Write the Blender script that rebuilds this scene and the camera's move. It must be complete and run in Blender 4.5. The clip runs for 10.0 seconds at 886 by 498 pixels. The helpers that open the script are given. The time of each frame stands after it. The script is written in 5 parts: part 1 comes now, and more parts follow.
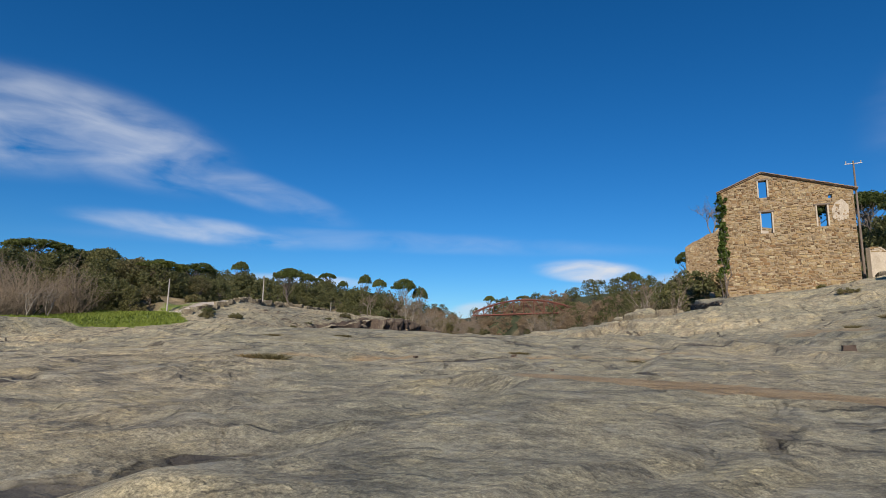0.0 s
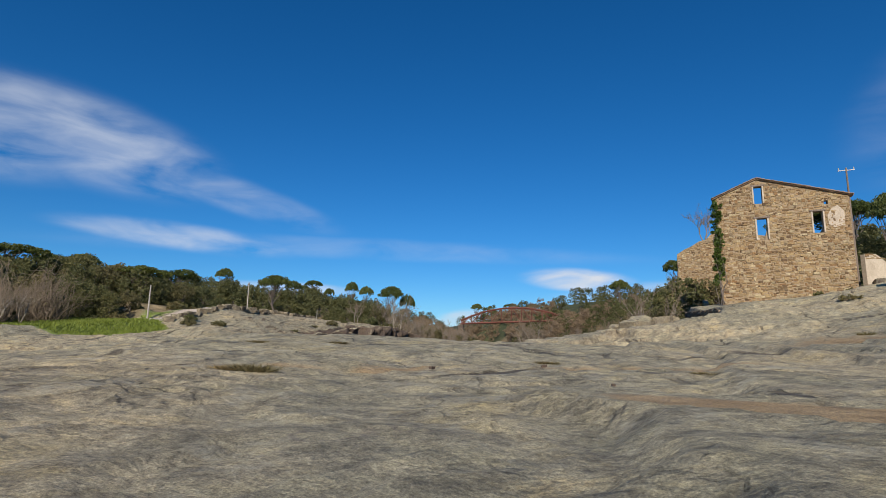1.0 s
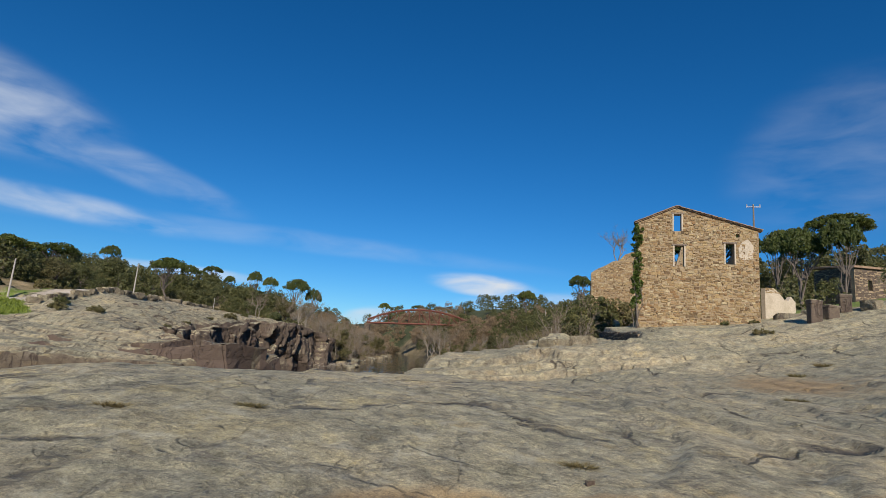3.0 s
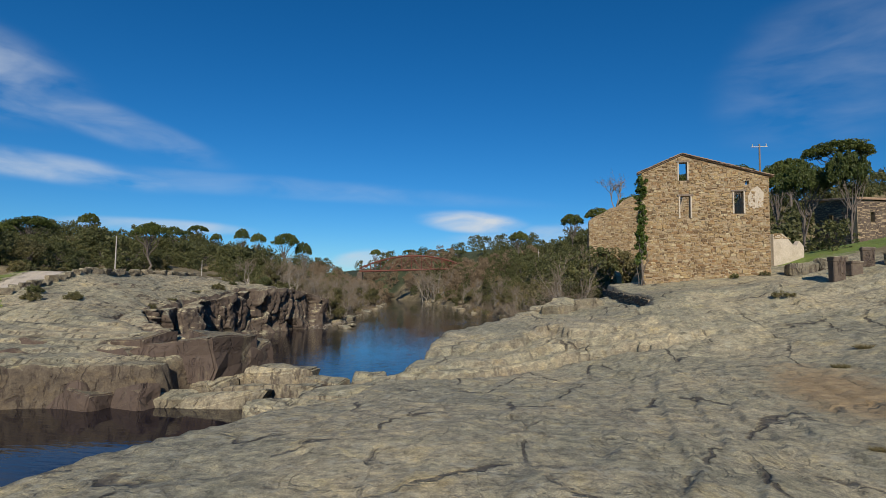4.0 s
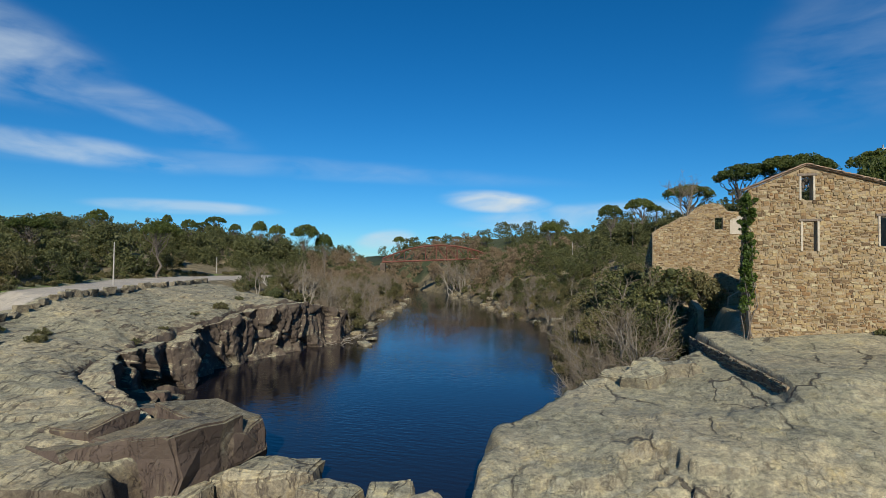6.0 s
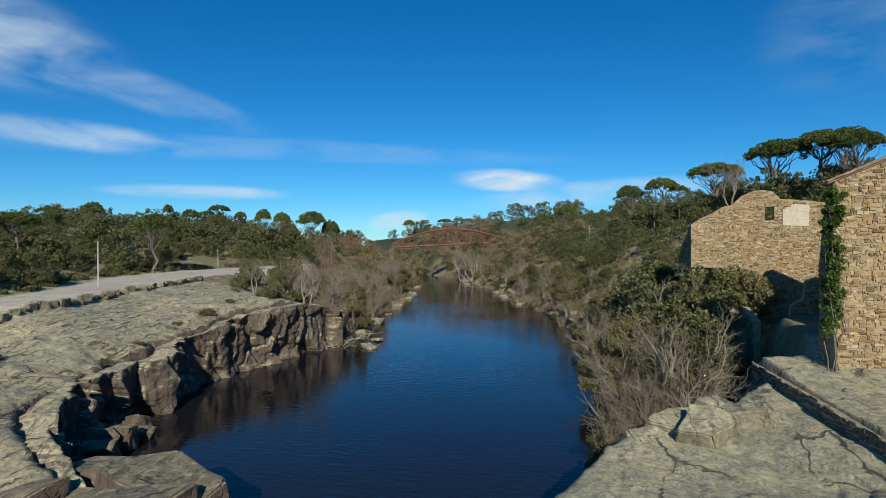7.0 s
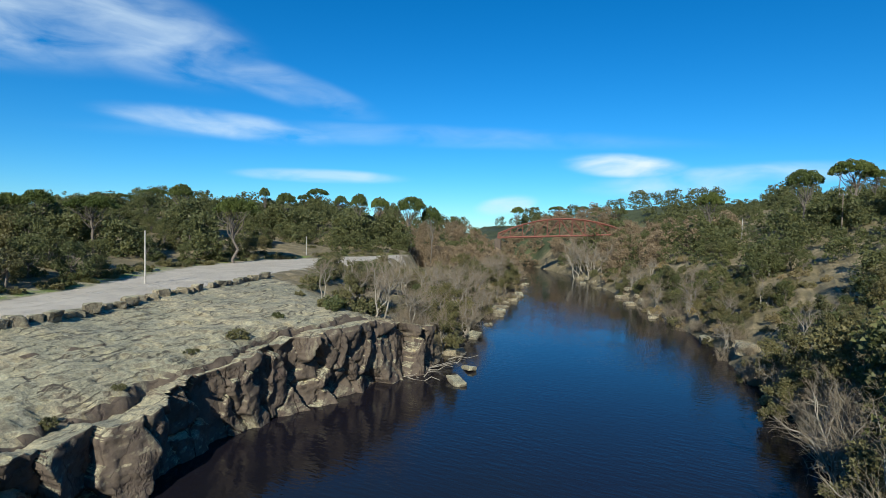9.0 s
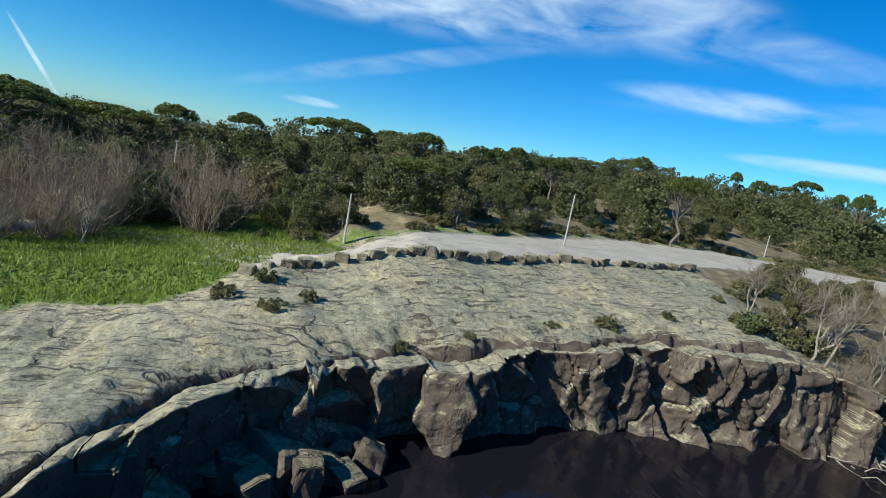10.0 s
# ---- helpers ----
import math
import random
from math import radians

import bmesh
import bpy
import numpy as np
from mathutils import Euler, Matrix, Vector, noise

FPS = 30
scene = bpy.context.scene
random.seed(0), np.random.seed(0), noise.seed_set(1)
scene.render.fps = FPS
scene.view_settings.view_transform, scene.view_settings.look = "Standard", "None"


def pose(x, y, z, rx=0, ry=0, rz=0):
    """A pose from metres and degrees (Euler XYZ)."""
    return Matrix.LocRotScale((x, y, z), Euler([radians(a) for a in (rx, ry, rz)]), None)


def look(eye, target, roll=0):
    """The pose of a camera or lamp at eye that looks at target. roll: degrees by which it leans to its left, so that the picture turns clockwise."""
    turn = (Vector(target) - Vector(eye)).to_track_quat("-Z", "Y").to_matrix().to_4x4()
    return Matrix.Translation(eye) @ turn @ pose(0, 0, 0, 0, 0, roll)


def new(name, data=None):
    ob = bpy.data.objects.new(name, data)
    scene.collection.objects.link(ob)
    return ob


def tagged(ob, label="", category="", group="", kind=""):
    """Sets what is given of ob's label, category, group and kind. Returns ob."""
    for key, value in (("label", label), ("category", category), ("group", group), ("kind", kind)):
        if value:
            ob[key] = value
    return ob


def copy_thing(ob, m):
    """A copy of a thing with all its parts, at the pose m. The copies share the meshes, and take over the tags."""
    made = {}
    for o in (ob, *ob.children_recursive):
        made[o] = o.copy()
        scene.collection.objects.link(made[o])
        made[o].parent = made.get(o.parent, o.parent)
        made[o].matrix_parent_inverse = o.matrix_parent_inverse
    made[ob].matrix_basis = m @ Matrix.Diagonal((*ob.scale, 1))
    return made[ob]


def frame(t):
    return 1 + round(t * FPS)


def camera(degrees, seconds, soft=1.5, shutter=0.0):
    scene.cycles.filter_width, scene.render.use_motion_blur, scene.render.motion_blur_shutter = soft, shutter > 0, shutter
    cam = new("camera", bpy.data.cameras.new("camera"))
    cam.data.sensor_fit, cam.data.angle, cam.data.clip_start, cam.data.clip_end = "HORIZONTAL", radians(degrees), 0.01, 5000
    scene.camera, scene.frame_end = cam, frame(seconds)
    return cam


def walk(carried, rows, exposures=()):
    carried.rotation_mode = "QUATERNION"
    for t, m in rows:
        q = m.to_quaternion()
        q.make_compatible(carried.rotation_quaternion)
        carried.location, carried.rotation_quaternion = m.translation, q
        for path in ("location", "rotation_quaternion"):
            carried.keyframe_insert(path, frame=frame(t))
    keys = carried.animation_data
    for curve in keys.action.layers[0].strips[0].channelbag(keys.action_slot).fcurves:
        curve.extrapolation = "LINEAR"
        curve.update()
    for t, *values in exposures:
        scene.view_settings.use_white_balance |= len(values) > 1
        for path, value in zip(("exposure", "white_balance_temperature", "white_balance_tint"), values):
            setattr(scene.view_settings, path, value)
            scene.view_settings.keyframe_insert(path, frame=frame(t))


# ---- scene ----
cam = camera(78.0, 10.0, soft=0.5)
# seconds, x, y, z, yaw to the left, pitch up, lean
PATH = [
    (0, -0.02, -0.09, 0.29, 25.77, 8.96, 0.95),
    (0.5, -0.25, 0.17, 0.29, 25.53, 9.05, 1.0),
    (1, -1.01, 1.00, 0.26, 24.38, 9.82, 0.94),
    (1.5, -1.59, 1.63, 0.26, 23.78, 10.58, -0.06),
    (2, -2.25, 2.43, 0.29, 22.30, 10.18, -1.68),
    (2.3, -2.60, 2.86, 0.37, 19.64, 6.79, -1.30),
    (2.5, -2.78, 3.12, 0.53, 17.00, 5.50, 8.40),
    (2.7, -2.86, 3.22, 0.70, 14.28, 8.15, 13.00),
    (3, -2.98, 3.37, 1.04, 14.99, 10.16, 4.36),
    (3.2, -3.17, 3.65, 1.34, 13.89, 8.46, 1.36),
    (4.3, -4.78, 7.09, 4.81, 13.52, 3.68, 0.73),
    (4.5, -5.25, 8.02, 5.23, 13.84, 3.68, 0.74),
    (5, -6.26, 10.48, 6.63, 14.74, 3.96, 0.36),
    (5.5, -7.22, 13.26, 7.78, 15.54, 3.64, 0.42),
    (5.7, -7.70, 14.44, 8.24, 15.66, 2.98, 0.67),
    (6.8, -8.95, 21.85, 10.74, 16.89, -0.60, -0.18),
    (7, -9.68, 23.50, 11.10, 17.20, -0.44, -0.40),
    (7.5, -11.11, 27.71, 11.80, 18.38, -0.15, -1.03),
    (8, -12.99, 32.56, 12.65, 19.72, -1.03, -1.99),
    (8.5, -14.58, 37.54, 13.05, 21.50, -1.12, -2.13),
    (9, -17.01, 43.57, 12.85, 28.46, -2.04, 1.10),
    (9.5, -19.60, 49.03, 12.55, 46.90, -4.93, 5.92),
    (10, -19.30, 52.95, 13.20, 74.55, -9.05, 10.60),
]


def carried_pose(x, y, z, yaw, pitch, lean):
    return pose(0, 0, 0, 0, 0, 0) @ Matrix.Translation((x, y, z)) @ pose(0, 0, 0, 90 + pitch, 0, yaw) @ pose(0, 0, 0, 0, 0, lean)


walk(cam, [(t, carried_pose(*p)) for t, *p in PATH], exposures=[(0, 0.08, 6700, 17), (3, 0.1, 6700, 15), (4.5, -0.1, 6600, 12), (6, 0.05, 6500, 8), (7, 0.17, 6450, 5), (8.5, 0.38, 6350, 4), (10, 0.48, 5950, 3)])

# ---- world, sun ----
SUN_FROM = Vector((0.26, -0.83, 0.48)).normalized()
world = bpy.data.worlds.new("sky")
scene.world = world
world.use_nodes = True


def sky_nodes():
    nt = world.node_tree
    nt.nodes.clear()
    N, Lk = nt.nodes.new, nt.links.new
    sky = N("ShaderNodeTexSky")
    sky.sky_type, sky.sun_disc = "NISHITA", False
    sky.sun_elevation = math.asin(SUN_FROM.z)
    sky.sun_rotation = math.atan2(SUN_FROM.x, SUN_FROM.y)
    sky.air_density, sky.dust_density, sky.ozone_density, sky.altitude = 1.0, 0.0, 6.0, 900
    hue = N("ShaderNodeHueSaturation")
    hue.inputs["Saturation"].default_value = 1.13
    clear = N("ShaderNodeMix")
    clear.data_type, clear.blend_type = "RGBA", "MULTIPLY"
    clear.inputs[0].default_value = 1.0
    clear.inputs[7].default_value = (0.45, 0.65, 0.755, 1)
    Lk(sky.outputs[0], clear.inputs[6])
    Lk(clear.outputs[2], hue.inputs["Color"])
    tc = N("ShaderNodeTexCoord")
    prev = hue.outputs[0]
    # cirrus banks: yaw left of +y, elevation, half widths in degrees, tilt, strength
    banks = [(59, 17.2, 8, 2.7, -9, 0.46), (47, 14.4, 8, 1.2, -14, 0.34), (50, 9.6, 7, 0.9, -3, 0.5), (33, 9.6, 19, 0.8, 0, 0.22),
             (10.5, 6.6, 3.8, 0.8, -4, 0.85), (2, 5.1, 8, 0.9, 3, 0.5), (22, 2.6, 2.2, 0.7, 8, 0.6), (41, 5.2, 5.5, 0.5, 0, 0.5),
             (-22, 18.5, 6, 4.5, 25, 0.20), (79, 15.5, 14, 2.6, 2, 0.6), (81, 9.0, 12, 0.7, 17, 0.28), (90.3, 3.3, 2, 0.3, 0, 0.5), (112.4, 1.8, 2.6, 0.13, -58, 0.6)]
    noise_map = N("ShaderNodeMapping")
    noise_map.inputs["Scale"].default_value = (2.4, 2.4, 8.0)
    Lk(tc.outputs["Generated"], noise_map.inputs["Vector"])
    wisps = N("ShaderNodeTexNoise")
    wisps.inputs["Scale"].default_value, wisps.inputs["Detail"].default_value, wisps.inputs["Distortion"].default_value = 3.4, 10.0, 0.35
    Lk(noise_map.outputs[0], wisps.inputs["Vector"])
    total = None
    for yaw, elev, wide, tall, tilt, much in banks:
        m = pose(0, 0, 0, 0, 0, yaw) @ pose(0, 0, 0, elev, 0, 0) @ pose(0, 0, 0, 0, -tilt, 0)
        axis = [m.to_3x3() @ Vector(v) for v in ((1, 0, 0), (0, 1, 0), (0, 0, 1))]
        terms = []
        for a, w in ((axis[0], wide), (axis[2], tall)):
            dot = N("ShaderNodeVectorMath")
            dot.operation = "DOT_PRODUCT"
            dot.inputs[1].default_value = a
            Lk(tc.outputs["Generated"], dot.inputs[0])
            sc = N("ShaderNodeMath")
            sc.operation = "DIVIDE"
            sc.inputs[1].default_value = math.sin(radians(w))
            Lk(dot.outputs["Value"], sc.inputs[0])
            sq = N("ShaderNodeMath")
            sq.operation = "MULTIPLY"
            Lk(sc.outputs[0], sq.inputs[0])
            Lk(sc.outputs[0], sq.inputs[1])
            terms.append(sq)
        add = N("ShaderNodeMath")
        add.operation = "ADD"
        Lk(terms[0].outputs[0], add.inputs[0])
        Lk(terms[1].outputs[0], add.inputs[1])
        fwd = N("ShaderNodeVectorMath")
        fwd.operation = "DOT_PRODUCT"
        fwd.inputs[1].default_value = axis[1]
        Lk(tc.outputs["Generated"], fwd.inputs[0])
        front = N("ShaderNodeMath")
        front.operation = "GREATER_THAN"
        front.inputs[1].default_value = 0.0
        Lk(fwd.outputs["Value"], front.inputs[0])
        fall = N("ShaderNodeMapRange")
        fall.interpolation_type = "SMOOTHERSTEP"
        fall.inputs[1].default_value, fall.inputs[2].default_value = 3.6, 0.0
        fall.inputs[3].default_value, fall.inputs[4].default_value = 0.0, much * 1.5
        Lk(add.outputs[0], fall.inputs[0])
        one = N("ShaderNodeMath")
        one.operation = "MULTIPLY"
        Lk(fall.outputs[0], one.inputs[0])
        Lk(front.outputs[0], one.inputs[1])
        if total is None:
            total = one.outputs[0]
        else:
            s = N("ShaderNodeMath")
            s.operation = "MAXIMUM"
            Lk(total, s.inputs[0])
            Lk(one.outputs[0], s.inputs[1])
            total = s.outputs[0]
    ramp = N("ShaderNodeMapRange")
    ramp.inputs[1].default_value, ramp.inputs[2].default_value = 0.30, 0.72
    Lk(wisps.outputs[0], ramp.inputs[0])
    thin = N("ShaderNodeMath")
    thin.operation = "POWER"
    thin.inputs[1].default_value = 1.5
    Lk(total, thin.inputs[0])
    cover = N("ShaderNodeMath")
    cover.operation, cover.use_clamp = "MULTIPLY", True
    Lk(thin.outputs[0], cover.inputs[0])
    Lk(ramp.outputs[0], cover.inputs[1])
    mix = N("ShaderNodeMix")
    mix.data_type = "RGBA"
    Lk(cover.outputs[0], mix.inputs[0])
    Lk(prev, mix.inputs[6])
    mix.inputs[7].default_value = (5.0, 5.7, 6.3, 1)
    bg = N("ShaderNodeBackground")
    bg.inputs["Strength"].default_value = 0.12
    Lk(mix.outputs[2], bg.inputs[0])
    out = N("ShaderNodeOutputWorld")
    Lk(bg.outputs[0], out.inputs[0])


sky_nodes()
sun = new("sun", bpy.data.lights.new("sun", "SUN"))
sun.data.energy, sun.data.angle, sun.data.color = 4.6, radians(0.55), (1.0, 0.93, 0.82)
sun.matrix_world = look(SUN_FROM * 100, (0, 0, 0))

# ---- materials ----


class Mat:
    """A node material with a few short ways to build it."""

    def __init__(self, name, rough=0.8, metal=0.0):
        self.m = bpy.data.materials.new(name)
        self.m.use_nodes = True
        self.nt = self.m.node_tree
        self.b = self.nt.nodes["Principled BSDF"]
        self.b.inputs["Roughness"].default_value, self.b.inputs["Metallic"].default_value = rough, metal
        self.geo = None

    def n(self, kind, **kw):
        x = self.nt.nodes.new(kind)
        for k, v in kw.items():
            x.inputs[k.replace("_", " ")].default_value = v
        return x

    def link(self, a, b):
        self.nt.links.new(a, b)

    def where(self, scale=(1, 1, 1), world=True):
        if world:
            g = self.n("ShaderNodeNewGeometry").outputs["Position"]
        else:
            g = self.n("ShaderNodeTexCoord").outputs["Object"]
        mp = self.n("ShaderNodeMapping")
        mp.inputs["Scale"].default_value = scale
        self.link(g, mp.inputs["Vector"])
        return mp.outputs[0]

    def noise(self, scale, detail=6, rough=0.6, stretch=(1, 1, 1), world=True, distort=0.0):
        t = self.n("ShaderNodeTexNoise", Scale=scale, Detail=detail, Roughness=rough, Distortion=distort)
        self.link(self.where(stretch, world), t.inputs["Vector"])
        return t.outputs[0]

    def cells(self, scale, stretch=(1, 1, 1), feature="DISTANCE_TO_EDGE", world=True):
        t = self.n("ShaderNodeTexVoronoi", Scale=scale)
        t.feature = feature
        self.link(self.where(stretch, world), t.inputs["Vector"])
        return t.outputs[0]

    def ramp(self, fac, stops):
        r = self.n("ShaderNodeValToRGB")
        el = r.color_ramp.elements
        while len(el) < len(stops):
            el.new(0.5)
        for e, (p, c) in zip(el, stops):
            e.position, e.color = p, (*c, 1) if len(c) == 3 else c
        self.link(fac, r.inputs[0])
        return r.outputs[0]

    def mix(self, fac, a, b, kind="MIX"):
        x = self.n("ShaderNodeMix")
        x.data_type, x.blend_type = "RGBA", kind
        for v, sock in ((fac, 0), (a, 6), (b, 7)):
            if isinstance(v, (int, float)):
                x.inputs[sock].default_value = v
            elif isinstance(v, tuple):
                x.inputs[sock].default_value = (*v, 1)
            else:
                self.link(v, x.inputs[sock])
        return x.outputs[2]

    def span(self, v, a, b, c=0.0, d=1.0):
        r = self.n("ShaderNodeMapRange")
        for k, val in zip((1, 2, 3, 4), (a, b, c, d)):
            r.inputs[k].default_value = val
        self.link(v, r.inputs[0])
        return r.outputs[0]

    def math(self, op, a, b=0.0):
        x = self.n("ShaderNodeMath")
        x.operation = op
        for i, v in enumerate((a, b)):
            if isinstance(v, (int, float)):
                x.inputs[i].default_value = v
            else:
                self.link(v, x.inputs[i])
        return x.outputs[0]

    def colour(self, c):
        if isinstance(c, tuple):
            self.b.inputs["Base Color"].default_value = (*c, 1)
        else:
            self.link(c, self.b.inputs["Base Color"])
        return self

    def bump(self, h, depth=0.05, strength=1.0):
        x = self.n("ShaderNodeBump", Strength=strength, Distance=depth)
        self.link(h, x.inputs["Height"])
        if self.b.inputs["Normal"].is_linked:
            self.link(self.b.inputs["Normal"].links[0].from_socket, x.inputs["Normal"])
        self.link(x.outputs[0], self.b.inputs["Normal"])
        return self


def rock_material(name, stain_shaded=0.88, where="", washed=(1.0, 1.0, 1.01)):
    m = Mat(name, 0.88)
    big = m.noise(0.16, 8, 0.62)
    fine = m.noise(6.0, 8, 0.72)
    grain = m.noise(34.0, 5, 0.75)
    speck = m.noise(130.0, 3, 0.7)
    base = m.ramp(big, [(0.28, (0.25, 0.235, 0.16)), (0.45, (0.35, 0.325, 0.22)), (0.6, (0.43, 0.375, 0.245)), (0.78, (0.31, 0.295, 0.215))])
    tint = m.ramp(m.noise(0.8, 7, 0.68, distort=0.7), [(0.34, (0.70, 0.72, 0.70)), (0.52, (1, 1, 1)), (0.7, (1.14, 1.06, 0.84))])
    c = m.mix(1.0, base, tint, "MULTIPLY")
    c = m.mix(1.0, c, m.ramp(m.noise(2.3, 8, 0.78), [(0.36, (0.52, 0.52, 0.53)), (0.5, (1, 1, 1)), (0.66, (1.36, 1.32, 1.22))]), "MULTIPLY")
    yellow = m.span(m.noise(1.3, 8, 0.75, distort=0.4), 0.58, 0.68)
    c = m.mix(m.math("MULTIPLY", yellow, 0.45), c, (0.40, 0.30, 0.13))
    c = m.mix(1.0, c, m.ramp(fine, [(0.32, (0.56, 0.56, 0.56)), (0.5, (1, 1, 1)), (0.68, (1.3, 1.28, 1.24))]), "MULTIPLY")
    c = m.mix(1.0, c, m.ramp(grain, [(0.32, (0.55, 0.55, 0.55)), (0.68, (1.4, 1.4, 1.4))]), "MULTIPLY")
    c = m.mix(1.0, c, m.ramp(speck, [(0.34, (0.62, 0.62, 0.60)), (0.66, (1.34, 1.34, 1.3))]), "MULTIPLY")
    c = m.mix(1.0, c, washed, "MULTIPLY")
    # lichen in pale and greenish patches
    lich = m.span(m.noise(1.9, 7, 0.78), 0.54, 0.64)
    c = m.mix(m.math("MULTIPLY", lich, 0.55), c, (0.47, 0.45, 0.33))
    # shallow hollows with dark rims
    rim = m.noise(0.75, 3, 0.45, (1.0, 1.5, 1.0), distort=0.3)
    rims = m.math("MULTIPLY", m.span(m.math("ABSOLUTE", m.math("SUBTRACT", rim, 0.66)), 0.010, 0.0), 0.55)
    c = m.mix(rims, c, (0.12, 0.105, 0.09))
    # cracks: a wandering net, broken here and there, and strata lines as painted ledge shadow
    warp = m.n("ShaderNodeTexNoise", Scale=0.7, Detail=5.0, Roughness=0.6)
    m.link(m.where(), warp.inputs["Vector"])
    add = m.n("ShaderNodeVectorMath")
    add.operation = "MULTIPLY_ADD"
    m.link(warp.outputs["Color"], add.inputs[0])
    add.inputs[1].default_value = (1.3, 1.3, 0.6)
    m.link(m.where((1.3, 0.55, 0.4)), add.inputs[2])
    net = m.n("ShaderNodeTexVoronoi", Scale=0.26)
    net.feature = "DISTANCE_TO_EDGE"
    m.link(add.outputs[0], net.inputs["Vector"])
    gaps = m.span(m.noise(0.35, 4, 0.6), 0.48, 0.58)
    crack = m.math("MULTIPLY", m.span(net.outputs[0], 0.022, 0.007), gaps)
    strata = m.noise(0.42, 5, 0.55, (0.7, 1.3, 2.2), distort=0.3)
    layers = m.math("FRACT", m.math("MULTIPLY", strata, 9.0))
    ledge_shade = m.math("MULTIPLY", m.span(layers, 0.90, 0.985), m.span(m.noise(0.5, 4, 0.6), 0.44, 0.6))
    # bedding joints that run with the river
    turn = m.n("ShaderNodeMapping")
    turn.vector_type = "TEXTURE"
    turn.inputs["Rotation"].default_value = (0, 0, radians(24))
    turn.inputs["Scale"].default_value = (1.0, 7.0, 2.0)
    m.link(add.outputs[0], turn.inputs["Vector"])
    bed = m.n("ShaderNodeTexNoise", Scale=0.55, Detail=4.0, Roughness=0.55)
    m.link(turn.outputs[0], bed.inputs["Vector"])
    beds = m.math("FRACT", m.math("MULTIPLY", bed.outputs[0], 8.0))
    joint = m.math("MULTIPLY", m.span(m.math("ABSOLUTE", m.math("SUBTRACT", beds, 0.5)), 0.13, 0.03), m.span(m.noise(0.5, 6, 0.7), 0.45, 0.55))
    if where:
        bank = m.n("ShaderNodeAttribute")
        bank.attribute_name = where
        joint = m.math("MULTIPLY", joint, m.span(bank.outputs["Fac"], 0.5, 0.8, 0.3, 1.15))
    dark = m.math("MAXIMUM", m.math("MAXIMUM", crack, m.math("MULTIPLY", joint, 0.8)), m.math("MULTIPLY", ledge_shade, 0.4))
    c = m.mix(m.math("MULTIPLY", dark, 0.85), c, (0.055, 0.045, 0.035))
    # black water stain on steep faces, with their shade painted into the same colour
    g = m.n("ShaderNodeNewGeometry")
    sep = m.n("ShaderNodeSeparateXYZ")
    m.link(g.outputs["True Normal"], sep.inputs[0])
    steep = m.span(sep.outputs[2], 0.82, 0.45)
    stain_shade = m.math("MULTIPLY", steep, m.span(m.noise(0.5, 6, 0.65, (1, 1, 0.3)), 0.22, 0.40))
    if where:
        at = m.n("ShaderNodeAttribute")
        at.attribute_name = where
        stain_shade = m.math("MULTIPLY", stain_shade, at.outputs["Fac"])
    c = m.mix(m.math("MULTIPLY", stain_shade, stain_shaded), c, (0.085, 0.058, 0.045))
    m.colour(c)
    m.bump(m.math("MULTIPLY", dark, -1.0), 0.12)
    m.bump(layers, 0.012, 0.4)
    m.bump(m.noise(1.3, 8, 0.6, (1, 1, 1.6)), 0.12, 0.8)
    m.bump(fine, 0.03)
    m.bump(grain, 0.012)
    return m


def simple(name, lo, hi, scale=3.0, rough=0.8, metal=0.0, depth=0.02, stretch=(1, 1, 1), world=True):
    m = Mat(name, rough, metal)
    c = m.ramp(m.noise(scale, 7, 0.65, stretch, world), [(0.3, lo), (0.7, hi)])
    c = m.mix(1.0, c, m.ramp(m.noise(scale * 9, 4, 0.7, stretch, world), [(0.3, (0.75, 0.75, 0.75)), (0.7, (1.2, 1.2, 1.2))]), "MULTIPLY")
    m.colour(c)
    m.bump(m.noise(scale * 5, 6, 0.6, stretch, world), depth)
    return m


def leaf_material(name, dark, light, through_amount=0.42):
    m = Mat(name, 0.6)
    g = m.n("ShaderNodeNewGeometry").outputs["Random Per Island"]
    o = m.n("ShaderNodeObjectInfo").outputs["Random"]
    c = m.ramp(g, [(0.0, dark), (1.0, light)])
    c = m.mix(1.0, c, m.ramp(o, [(0.0, (0.75, 0.8, 0.7)), (1.0, (1.3, 1.2, 1.05))]), "MULTIPLY")
    m.colour(c)
    t = m.n("ShaderNodeBsdfTranslucent")
    m.link(c, t.inputs[0])
    mx = m.n("ShaderNodeMixShader")
    mx.inputs[0].default_value = through_amount
    out = m.nt.nodes["Material Output"]
    m.link(m.b.outputs[0], mx.inputs[1])
    m.link(t.outputs[0], mx.inputs[2])
    m.link(mx.outputs[0], out.inputs[0])
    return m


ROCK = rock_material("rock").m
PALE_ROCK = rock_material("pale_rock", 0.5).m
WASHED_ROCK = rock_material("washed_rock", 0.9, washed=(0.62, 0.58, 0.55)).m
BARK = simple("bark", (0.10, 0.08, 0.06), (0.2, 0.17, 0.14), 4.0, 0.9).m
PALE_BARK = simple("pale_bark", (0.19, 0.165, 0.125), (0.34, 0.30, 0.235), 4.0, 0.85).m
TWIG = simple("twig", (0.17, 0.135, 0.09), (0.30, 0.24, 0.165), 4.0, 0.9).m
PINE_LEAF = leaf_material("pine_needles", (0.065, 0.095, 0.02), (0.16, 0.19, 0.05)).m
OAK_LEAF = leaf_material("holm_oak_leaves", (0.07, 0.085, 0.03), (0.19, 0.195, 0.08)).m
WOODS_LEAF = leaf_material("woods_leaves", (0.075, 0.09, 0.032), (0.2, 0.2, 0.085)).m
